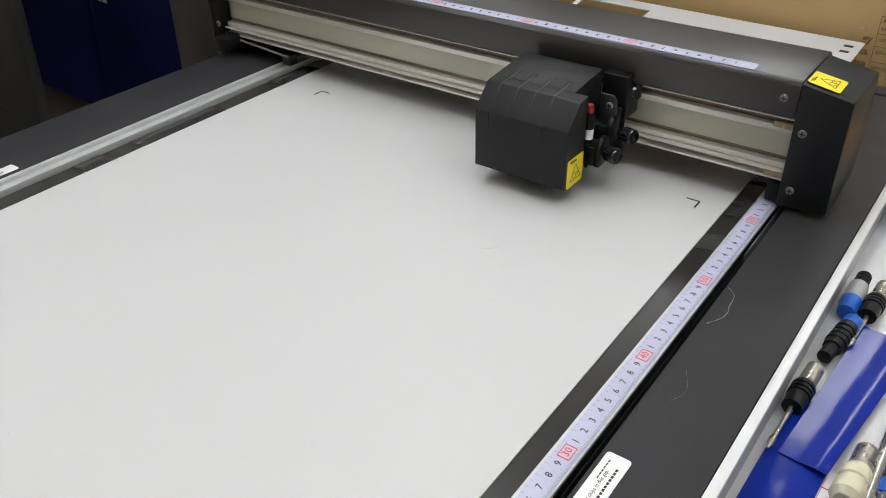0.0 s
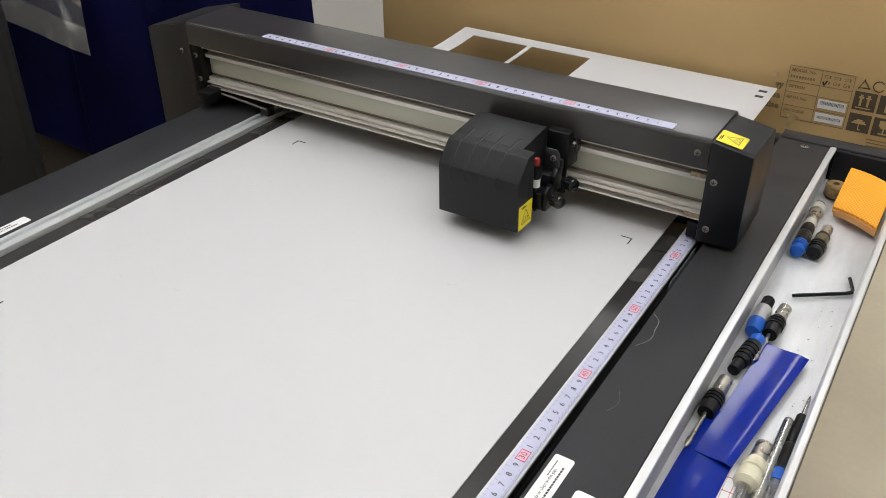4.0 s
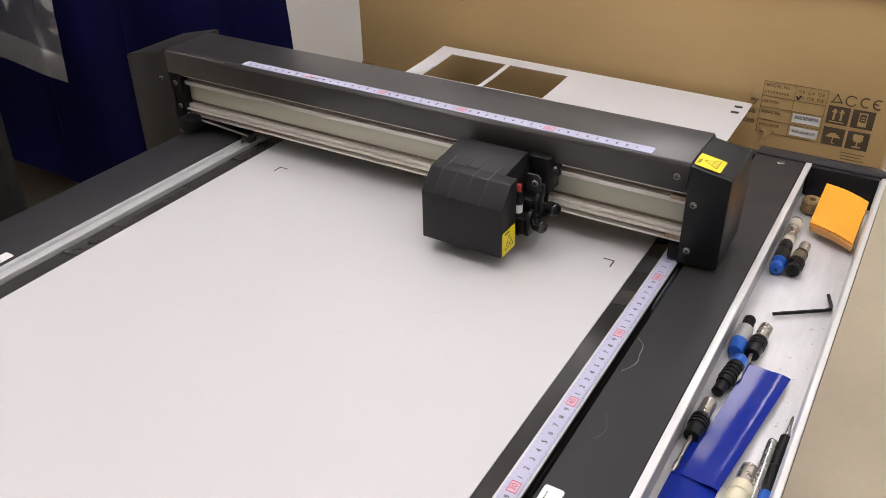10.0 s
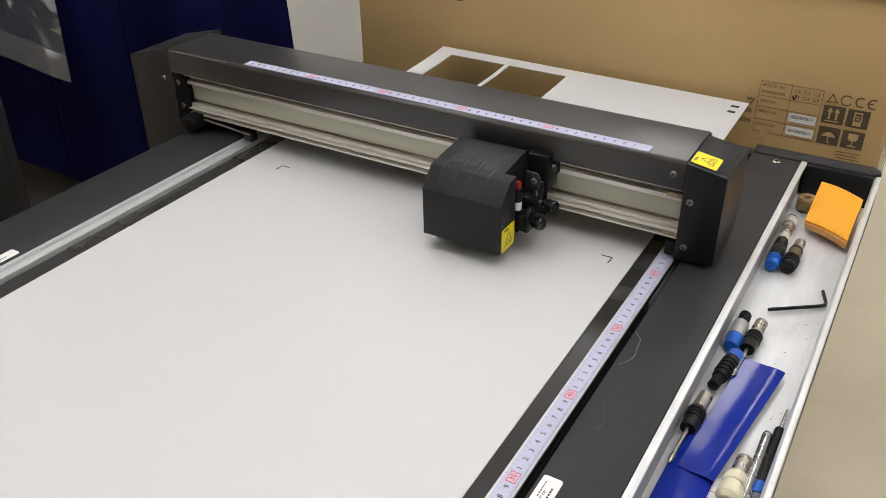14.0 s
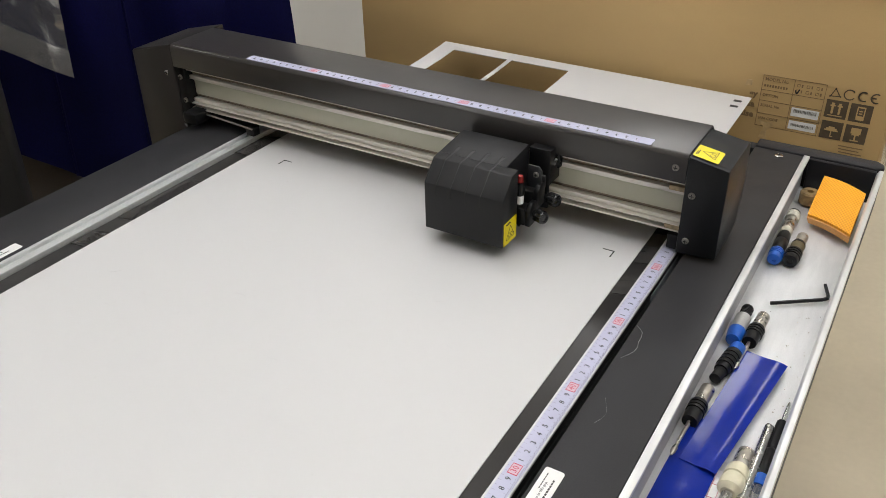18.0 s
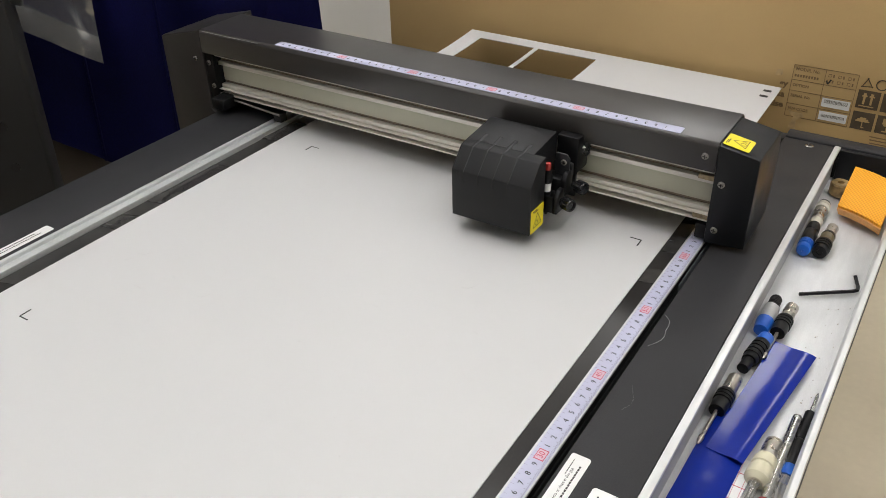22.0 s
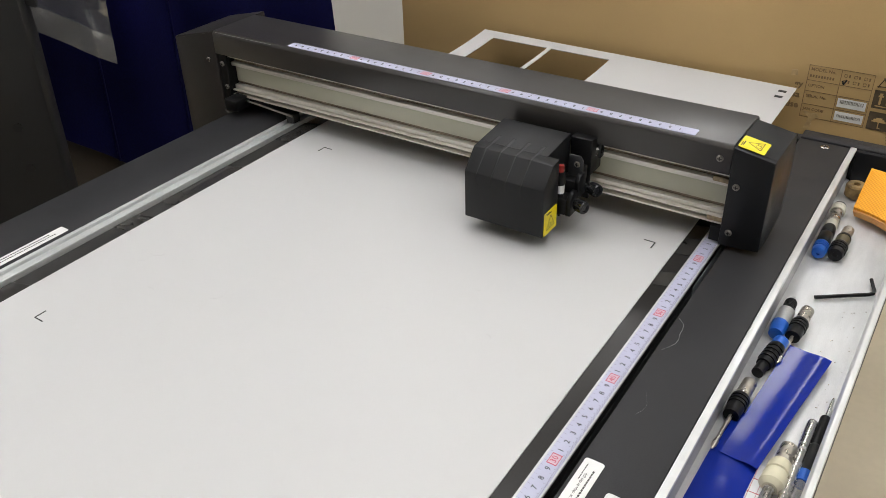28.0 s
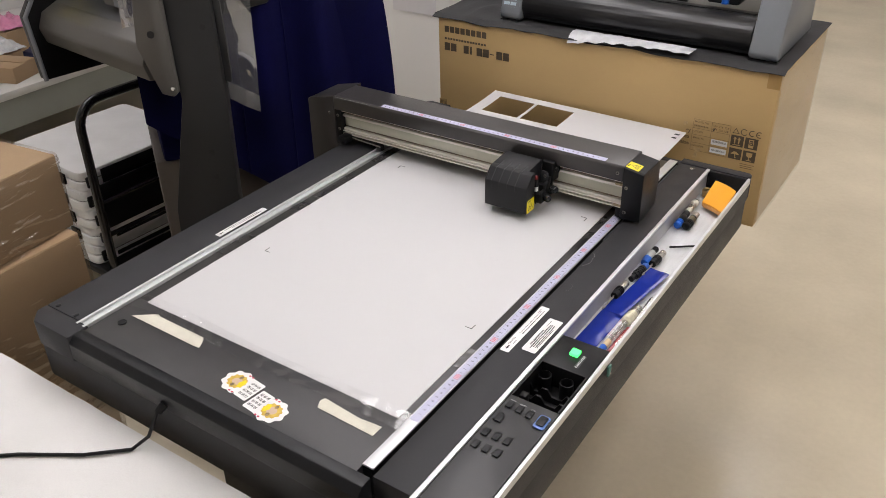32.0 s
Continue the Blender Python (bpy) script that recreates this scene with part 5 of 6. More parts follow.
def carton():
    z0, d = -0.20, 0.40
    st = thing("lower_carton", (-0.28, CY + d / 2, FLOOR), "plain brown carton under the big printed one", "carton")
    part("box", bm_box(CX0 + 0.10, CX1 - 0.35, CY + 0.006, CY + d - 0.004, FLOOR, z0 - 0.0005, 0.004), M_CARTON2, st)
    part("seam_tape", bm_box(CX0 + 0.0995, CX1 - 0.3495, CY + 0.17, CY + 0.22, z0 - 0.06, z0 - 0.0003), M_PARCELTAPE, st, "brown tape")
    t = thing("big_carton", (-0.28, CY + d / 2, z0), "large brown shipping carton with dark print and handling signs", "carton")
    body = part("box", bm_box(CX0, CX1, CY, CY + d, z0, CZ1, 0.004), M_CARTON, t)
    y = CY - 0.0004
    pr = M_PRINT

    def bars(name, items, material=pr, lab="", dy=0.0):
        b = bmesh.new()
        for x0, x1, a, c in items:
            bm_box(x0, x1, y - 0.0003 - dy, y + 0.0002 - dy, a, c, bm=b)
        return part(name, b, material, body, lab, smooth=False)
    # maker's mark and model name as plain dark blocks
    g = [(-0.684 + i * 0.0158, -0.6715 + i * 0.0158, 0.1235, 0.1390) for i in range(8)]
    for item in g:
        bars("mark_block", [item], lab="dark block of a printed mark")
    g = []
    for i, w in enumerate((0.0165, 0.0165, 0.0, 0.015, 0.005, 0.0165, 0.0165, 0.012, 0.0165, 0.0165)):
        x = -0.685 + i * 0.0192
        if w:
            g.append((x, x + w, 0.085, 0.0875) if w == 0.012 else (x, x + w, 0.0765, 0.0965))
    for item in g:
        bars("name_block", [item], lab="dark block of a printed name")
    bars("small_line", [(-0.684 + i * 0.0083, -0.678 + i * 0.0083, 0.1045, 0.1095) for i in range(15)], lab="line of small print")
    # the table of particulars
    x0, x1, zt, zb = -0.021, 0.062, 0.0292, -0.0455
    t1 = 0.0007
    lines = [(x0, x1, zt - t1, zt), (x0, x1, zb, zb + t1), (x0, x0 + t1, zb, zt), (x1 - t1, x1, zb, zt), (0.0205, 0.0205 + t1, zb, zt)]
    lines += [(x0, x1, z, z + t1) for z in (0.0075, -0.008, -0.027)]
    bars("table_lines", lines, M_FAINT, "thin printed table")
    w = bmesh.new()
    for body_text, x, z, s in (("MODEL No.", -0.018, 0.0235, 0.0062), ("OPTION", -0.018, 0.0005, 0.0056), ("SERIAL No.", -0.018, -0.0145, 0.0056), ("JAN CODE", -0.018, -0.0335, 0.0056)):
        merge(w, bm_text(body_text, s, pose(x, y - 0.0003, z, 90, 0, 0), 0.0001, "LEFT", 0.00012))
    for body_text, x, z in (("gy", -0.030, 0.000), ("esa", -0.034, -0.0155), ("laise", -0.036, -0.0305)):
        merge(w, bm_text(body_text, 0.0125, pose(x, y - 0.0003, z, 90, 0, 0), 0.0001, bold=0.00045))
    part("wording", w, M_FAINT, body, "dark printed words", smooth=False)
    bars("model_bar", [(-0.018 + i * 0.0036, -0.0158 + i * 0.0036, 0.0125, 0.0160) for i in range(9)], M_FAINT)
    g = []
    for i in range(3):
        x = 0.0245 + i * 0.0125
        for zz in (0.0195, 0.0115):
            g += [(x, x + 0.004, zz, zz + 0.0006), (x, x + 0.004, zz + 0.0036, zz + 0.0042), (x, x + 0.0006, zz, zz + 0.004), (x + 0.0036, x + 0.004, zz, zz + 0.004)]
            g.append((x + 0.006, x + 0.0078, zz, zz + 0.004))
    bars("tick_boxes", g, M_FAINT)
    b = bmesh.new()
    for p, q in (((0.0235, 0.0145), (0.0258, 0.0095)), ((0.0258, 0.0095), (0.0290, 0.0165))):
        merge(b, bm_box(0, math.dist(p, q), -0.0009, 0.0009, 0, 0.0003), Matrix.Translation((p[0], y - 0.0006, p[1])) @ pose(0, 0, 0, 90, 0, 0) @ pose(0, 0, 0, 0, 0, math.degrees(math.atan2(q[1] - p[1], q[0] - p[0]))))
    part("tick", b, M_INK, body, smooth=False)
    for z in (-0.0225, -0.0415):
        s = bars("barcode_label", [(0.0235, 0.0595, z, z + 0.0125)], M_LABEL, "white barcode label", 0.0002)
        rnd = random.Random(3)
        g, x = [], 0.0265
        while x < 0.0565:
            wd = rnd.choice((0.0004, 0.0007, 0.0011))
            g.append((x, x + wd * 0.8, z + (0.0055 if z > -0.03 else 0.0045), z + (0.0105 if z > -0.03 else 0.0085)))
            x += wd + rnd.choice((0.0004, 0.0006))
        bars("barcode", g, M_BRASS, "", 0.0005)
    # handling signs
    for k, (a, c) in enumerate(((0.0655, -0.0150), (0.0962, -0.0150), (0.0655, -0.0452), (0.0962, -0.0452))):
        bars("sign_square", [(a, a + 0.0275, c, c + 0.0252)], pr, "dark square handling sign")
        g = []
        if k == 0:
            for x in (a + 0.0075, a + 0.0165):
                g += [(x, x + 0.0028, c + 0.006, c + 0.017), (x - 0.0018, x + 0.0046, c + 0.0165, c + 0.0185), (x - 0.0004, x + 0.0032, c + 0.0185, c + 0.0215)]
            g.append((a + 0.004, a + 0.0225, c + 0.0028, c + 0.0042))
        elif k == 1:
            g = [(a + 0.0085, a + 0.0100, c + 0.003, c + 0.022), (a + 0.0175, a + 0.0190, c + 0.003, c + 0.022), (a + 0.0100, a + 0.0175, c + 0.020, c + 0.022), (a + 0.0100, a + 0.0175, c + 0.003, c + 0.009), (a + 0.0115, a + 0.0160, c + 0.0115, c + 0.0130), (a + 0.0115, a + 0.0160, c + 0.0150, c + 0.0165)]
        elif k == 2:
            g = [(a + 0.005, a + 0.0225, c + 0.0115, c + 0.0135), (a + 0.007, a + 0.0205, c + 0.0135, c + 0.0158), (a + 0.010, a + 0.0175, c + 0.0158, c + 0.0178), (a + 0.0132, a + 0.0144, c + 0.004, c + 0.0115), (a + 0.0132, a + 0.017, c + 0.003, c + 0.0042)]
        else:
            g = [(a + 0.0075, a + 0.020, c + 0.0135, c + 0.0218), (a + 0.0092, a + 0.0183, c + 0.0112, c + 0.0135), (a + 0.0128, a + 0.0147, c + 0.0045, c + 0.0112), (a + 0.0085, a + 0.019, c + 0.0028, c + 0.0045)]
        bars("sign_symbol", g, M_CARTON, "", 0.0003)
    b = bmesh.new()

    def ring(cx, cz, r, a0, a1, wd=0.0008, n=20):
        for i in range(n):
            u, v = radians(a0 + (a1 - a0) * i / n), radians(a0 + (a1 - a0) * (i + 1.08) / n)
            p, q = (cx + r * math.cos(u), cz + r * math.sin(u)), (cx + r * math.cos(v), cz + r * math.sin(v))
            merge(b, bm_box(0, math.dist(p, q), -wd, wd, 0, 0.0003), Matrix.Translation((p[0], y - 0.0003, p[1])) @ pose(0, 0, 0, 90, 0, 0) @ pose(0, 0, 0, 0, 0, math.degrees(math.atan2(q[1] - p[1], q[0] - p[0]))))
    ring(0.0740, 0.0190, 0.0082, 90, 450, 0.0006, 3)
    ring(0.0915, 0.0205, 0.0068, 40, 330, 0.0007)
    ring(0.1090, 0.0210, 0.0062, 60, 300, 0.0009)
    ring(0.1240, 0.0210, 0.0062, 60, 300, 0.0009)
    merge(b, bm_box(0.1185, 0.1240, y - 0.0003, y, 0.0202, 0.0218))
    part("ring_signs", b, pr, body, "printed ring and triangle signs", smooth=False)
    bars("small_print", [(0.0925 + 0.001 * (i % 3), 0.1235 - 0.004 * (i % 2), -0.0530 - i * 0.0045, -0.0516 - i * 0.0045) for i in range(3)], M_FAINT)
    # torn scraps of tape, and parcel tape on the edges
    for pts in ([(-0.0135, -0.064), (-0.003, -0.064), (-0.004, -0.050), (0.0045, -0.0415), (0.001, -0.0375), (-0.008, -0.0385), (-0.0165, -0.0365), (-0.014, -0.041), (-0.0085, -0.045)], [(-0.043, 0.010), (-0.034, 0.0115), (-0.0345, 0.0195), (-0.042, 0.0185)]):
        part("torn_tape", bm_prism(pts, "y", y - 0.0008, y - 0.0004), M_TORN, body, "torn scrap of clear tape", smooth=False)
    bars("edge_tape", [(CX1 - 0.026, CX1 + 0.0004, CZ1 - 0.034, CZ1 + 0.0003)], M_PARCELTAPE, "strip of brown parcel tape", -0.0002)
    bars("edge_tape", [(CX0 - 0.0004, CX0 + 0.022, z0 + 0.10, z0 + 0.142)], M_BROWN, "strip of brown parcel tape", -0.0002)

    def wrap(u, v):
        return (CX1 + 0.002 + 0.005 * abs(noise.noise(Vector((u * 6, v * 14, 2)))), CY + 0.39 * u, z0 + 0.355 * v)
    part("loose_wrap", bm_grid(14, 30, wrap), M_WRAP, body, "crumpled clear wrap on the end")
    # cover cloth lying over the top
    c = thing("cover_cloth", (-0.28, CY + 0.2, CZ1), "thin black cloth spread over the carton's top", "cloth")

    def cloth(u, v):
        x = CX0 - 0.014 + (CX1 - CX0 + 0.020) * u
        yy = CY - 0.006 + 0.41 * v
        zz = CZ1 + 0.0055 + 0.0025 * noise.noise(Vector((u * 16, v * 7, 1)))
        if v < 0.02:
            zz -= 0.006 + 0.005 * noise.noise(Vector((u * 9, 0, 4)))
        if u < 0.16:
            zz += 0.010 * max(0, noise.noise(Vector((u * 22, v * 5, 8)))) + 0.05 * max(0, v - 0.45) * (0.16 - u) / 0.16
        return (x, yy, zz)
    part("cloth", bm_grid(70, 26, cloth, 0.0012), M_MAT, c)
    # a second plotter standing on it
    p = thing("vinyl_cutter", (-0.2, CY + 0.17, CZ1 + 0.008), "black roll-fed vinyl cutter with grey end caps standing on the carton", "vinyl cutter")
    zb = CZ1 + 0.0085
    sh = [(CY + 0.055, zb + 0.004)] + [(CY + 0.090 - 0.046 * math.cos(radians(a)), zb + 0.036 + 0.040 * math.sin(radians(a))) for a in range(-40, 91, 10)] + [(CY + 0.30, zb + 0.078), (CY + 0.30, zb + 0.004)]
    part("shell", bm_prism(sh, "x", -0.488, 0.060, 0.0008), M_ROLLER, p, "black curved front shell")
    part("feed_slot", bm_box(-0.486, 0.058, CY + 0.094, CY + 0.112, zb + 0.0765, zb + 0.0785, 0.0005), M_SLOT, p)
    for x0, x1, mt in ((-0.545, -0.489, M_SILVER), (0.061, 0.124, M_SILVER)):
        cap = [(CY + 0.040, zb), (CY + 0.034, zb + 0.012), (CY + 0.060, zb + 0.085), (CY + 0.110, zb + 0.230), (CY + 0.300, zb + 0.230), (CY + 0.310, zb)]
        e = part("end_cap", bm_prism(cap, "x", x0, x1, 0.006), mt, p, "grey moulded end cap")
        part("cap_foot", bm_box(x0 + 0.001, x1 - 0.001, CY + 0.038, CY + 0.30, zb - 0.004, zb - 0.0002, 0.001), M_BLACK, e)
    pad = part("key_pad", bm_prism([(CY + 0.0395, zb + 0.030), (CY + 0.0575, zb + 0.080), (CY + 0.0600, zb + 0.079), (CY + 0.0420, zb + 0.029)], "x", -0.540, -0.494), M_SILVER, p, "grey key pad on the end cap", smooth=False)
    for i in range(4):
        for x in (-0.536, -0.518):
            a, c = 0.10 + 0.22 * i, 0.24 + 0.22 * i
            part("key", bm_prism([(CY + 0.0385 + 0.018 * a, zb + 0.030 + 0.05 * a), (CY + 0.0385 + 0.018 * c, zb + 0.030 + 0.05 * c), (CY + 0.0400 + 0.018 * c, zb + 0.0295 + 0.05 * c), (CY + 0.0400 + 0.018 * a, zb + 0.0295 + 0.05 * a)], "x", x, x + 0.015), M_ICON, pad, "pale blue key", smooth=False)
    part("guide_bar", bm_box(-0.488, 0.060, CY + 0.16, CY + 0.19, zb + 0.118, zb + 0.165, 0.004), M_ROLLER, p)
    part("steel_rail", bm_box(-0.488, 0.060, CY + 0.150, CY + 0.1595, zb + 0.104, zb + 0.117, 0.001), M_STEEL, p, "bright steel rail")
    for x in (-0.40, -0.12):
        part("pinch_carriage", bm_box(x - 0.014, x + 0.014, CY + 0.112, CY + 0.149, zb + 0.0865, zb + 0.118, 0.004), M_BLACK, p)
        part("pinch_roller", bm_turned([(-0.012, 0.0070), (-0.011, 0.0082), (0.011, 0.0082), (0.012, 0.0070)], 18, "x"), M_TUBE, p, at=pose(x, CY + 0.118, zb + 0.0862))
    part("carriage", bm_box(-0.060, 0.010, CY + 0.100, CY + 0.149, zb + 0.088, zb + 0.150, 0.005), M_BLACK, p)
    part("blue_knob", bm_turned([(0, 0.008), (0.016, 0.008), (0.018, 0.006)], 16), M_BLUECAP, p, "blue knob", at=pose(-0.018, CY + 0.094, zb + 0.092))

    def sheet(u, v):
        x = -0.338 + 0.29 * u
        return (x, CY - 0.010 + 0.047 * v, CZ1 + 0.0125 + 0.004 * noise.noise(Vector((u * 14, v * 4, 6))) - (0.022 * (1 - u) ** 3 * (1 - v) ** 4))
    s = thing("plastic_sheet", (-0.2, CY, CZ1 + 0.01), "crumpled milky plastic sheet under the vinyl cutter", "plastic sheet")
    part("sheet", bm_grid(40, 8, sheet), M_MILKY, s)


carton()


# ---- what stands along the left side ----
def draped_machine():
    # a tall thing under a navy dust cover
    t = thing("dust_cover", (-1.0, 0.80, -0.25), "deep navy dust cover hanging over a tall machine", "dust cover")

    def f(u, v):
        # u along the front from left to right and round the corner, v from hem to top
        z = -0.017 - 0.49 * u + (1.08 + 0.49 * u) * v
        x = -1.15 + 0.345 * u
        y = 0.50 + 0.520 * u
        lean = 0.06 * v
        if v > 0.26:
            k = (v - 0.26) / 0.74
            x -= 0.46 * k * k * u
            y += 0.10 * k * k
        fold = 0.020 * math.sin(26 * u + 2 * math.sin(3 * u)) + 0.012 * noise.noise(Vector((u * 9, v * 1.5, 2)))
        fold *= (1.0 - 0.5 * v) * (0.25 + 0.95 * min(1.0, v * 5))
        n = Vector((0.83, -0.55, 0)).normalized()
        return Vector((x - lean * 0.2, y + lean * 0.5, z)) + n * fold
    part("front", bm_grid(110, 30, f), M_CLOTH, t)
    for u in (0.365, 0.56):
        part("seam", bm_tube([Vector(f(u + 0.01 * math.sin(5 * i / 24), i / 24)) + Vector((0.002, -0.001, 0)) for i in range(25)], 0.0022, 8), M_CLOTH, t, "raised stitched seam")

    def g(u, v):
        e = Vector(f(1.0, v))
        return e + Vector((-0.62 * u, 0.55 * u, -0.25 * u * (1 - v))) + Vector((0.010 * math.sin(14 * u), 0, 0))
    part("side", bm_grid(30, 30, g), M_CLOTH, t)
    part("top", bm_grid(30, 20, lambda u, v: Vector(f(u, 1.0)) + g(v, 1.0) - Vector(f(1.0, 1.0)) + Vector((0, 0, 0.004 * noise.noise(Vector((u * 5, v * 5, 6)))))), M_CLOTH, t)
    # body behind the cloth, added to keep the lamps off the ground below
    part("shading_body", bm_prism([(-1.165, 0.54), (-0.845, 1.02), (-1.12, 1.21), (-1.44, 0.73)], "z", -0.14, 0.98, 0.01), M_CLOTH, t)
    # added block, coloured like the shaded floor beneath the hem
    part("base", bm_prism([(-1.190, 0.53), (-0.850, 1.03), (-1.12, 1.22), (-1.46, 0.72)], "z", FLOOR, -0.141, 0.01), M_BASE, t, "dark brown block standing for shaded floor under the hem")
    # clear pouch pinned to it
    s = thing("clear_pouch", (-1.15, 0.72, 0.0), "wrinkled clear plastic sheet hanging in front of the navy cover", "plastic sheet")

    def h(u, v):
        x = -1.125 + 0.190 * u - 0.006 * v
        y = 0.470 + 0.200 * u + 0.035 * v
        z = 0.168 - 0.164 * u + 0.55 * v
        w = 0.016 * noise.noise(Vector((u * 2.2, v * 3.2, 3))) + 0.0090 * noise.noise(Vector((u * 5, v * 7, 5))) + 0.0012 * noise.noise(Vector((u * 16, v * 20, 5)))
        n = Vector((0.83, -0.55, 0)).normalized()
        return Vector((x, y, z)) + n * w
    part("sheet", bm_grid(60, 50, h), M_POUCH, s)
    fold = Vector((0.83, -0.55, 0)).normalized()
    part("folded_hem", bm_grid(60, 4, lambda u, v: h(u, 0.075 * v - 0.004) + fold * (0.0016 + 0.003 * math.sin(math.pi * v) * (0.5 + 0.5 * math.sin(5 * u))), 0.0006), M_HEM, s, "milky doubled hem")


draped_machine()


def wide_printer():
    t = thing("wide_format_printer", (-1.0, 0.45, FLOOR), "wide-format printer on a dark grey steel stand", "printer")
    # the near leg plate with bolt holes, facing the plotter
    m = pose(-0.880, 0.490, FLOOR, 0, 0, 33)
    leg = bm_prism([(-0.150, 0.0), (0.036, 0.0), (0.030, 0.64), (0.036, 0.86), (0.030, 1.32), (-0.062, 1.32), (-0.060, 0.86), (-0.118, 0.60)], "y", -0.030, 0.0, 0.003)
    leg = part("leg_plate", leg, M_STAND, t, "tall dark grey leg plate", at=m)
    for x, z in ((-0.014, 0.743), (-0.014, 0.683), (0.012, 1.02)):
        part("bolt_hole", bm_turned([(-0.0312, 0.0066), (-0.0290, 0.0066)], 16, "y"), M_SLOT, leg, at=m @ pose(x, 0, z))
    ear = bm_prism([(0.030, 0.90), (0.047, 0.895), (0.050, 0.915), (0.046, 1.20), (0.030, 1.20)], "y", -0.012, -0.004, 0.002)
    part("side_ear", ear, M_STAND, leg, "narrow plate along the leg's edge", at=m)
    arm = part("side_bracket", bm_prism([(-0.128, 0.985), (-0.122, 1.045), (-0.085, 1.32), (-0.064, 1.32), (-0.0585, 0.885), (-0.070, 0.875), (-0.094, 0.882)], "y", -0.045, 0.010, 0.005), M_PRINTER, t, "thick faceted bracket beside the leg", at=m)
    part("bolt_hole", bm_turned([(-0.0465, 0.0075), (-0.0440, 0.0075)], 16, "y"), M_SLOT, arm, at=m @ pose(-0.092, 0, 1.010))
    part("bolt", bm_turned([(-0.0480, 0.0030), (-0.0470, 0.0045), (-0.0440, 0.0045)], 12, "y"), M_STEEL, arm, at=m @ pose(-0.068, 0, 0.895))
    # the front beam and what lies above it, running back from the leg to the far end panel
    k = along((-1.010, 0.478, 0.190), (-1.640, 0.560, 0.185))
    beam = bm_prism([(0.050, -0.050), (0.062, -0.010), (0.045, 0.026), (0.010, 0.042), (-0.10, 0.042), (-0.10, -0.050)], "x", -0.02, 0.447, 0.006)
    part("front_beam", beam, M_PRINTER, t, "warm grey rounded front beam", at=k)
    part("ramp", bm_prism([(0.008, 0.0425), (-0.055, 0.055), (-0.0995, 0.055), (-0.0995, 0.0425)], "x", 0.0, 0.447, 0.002), M_PRINTERDARK, t, "black feed ramp", at=k)
    hs = part("housing", bm_box(-0.01, 0.447, -0.30, -0.105, 0.043, 0.33, 0.01), M_STAND, t, at=k)
    part("guide_rail", bm_box(0.0, 0.445, -0.1045, -0.075, 0.105, 0.130, 0.003), M_CREAM, hs, "pale carriage rail", at=k)
    part("steel_rail", bm_box(0.0, 0.445, -0.1045, -0.085, 0.085, 0.093, 0.002), M_STEEL, hs, at=k)
    c = part("carriage", bm_box(0.14, 0.24, -0.0748, -0.015, 0.062, 0.16, 0.006), M_PRINTER, hs, "grey print carriage", at=k)
    part("tube_block", bm_box(0.150, 0.172, -0.0148, -0.004, 0.070, 0.105, 0.002), M_SILVER, hs, at=k)
    end = part("end_panel", bm_prism([(0.075, -0.14), (0.085, 0.02), (0.060, 0.055), (0.088, 0.10), (0.088, 0.36), (-0.30, 0.36), (-0.30, -0.06), (-0.66, -0.925), (-0.56, -0.925), (-0.20, -0.10), (-0.12, -0.14)], "x", 0.448, 0.480, 0.003), M_BLACK, t, "black far end panel", at=k)
    trim = bm_tube([(0.447, 0.075, -0.14), (0.447, 0.085, 0.02), (0.447, 0.060, 0.055), (0.447, 0.088, 0.10), (0.447, 0.088, 0.36)], 0.006, 8)
    part("edge_trim", trim, M_SILVER, end, "grey edge trim", at=k)
    part("yellow_tag", bm_box(0.4450, 0.4478, -0.055, 0.045, 0.062, 0.135), M_YELLOW, end, "yellow warning tag", at=k)
    part("foot", bm_box(-0.16, 0.10, -0.045, 0.035, 0.0, 0.05, 0.008), M_STAND, t, at=m)


wide_printer()


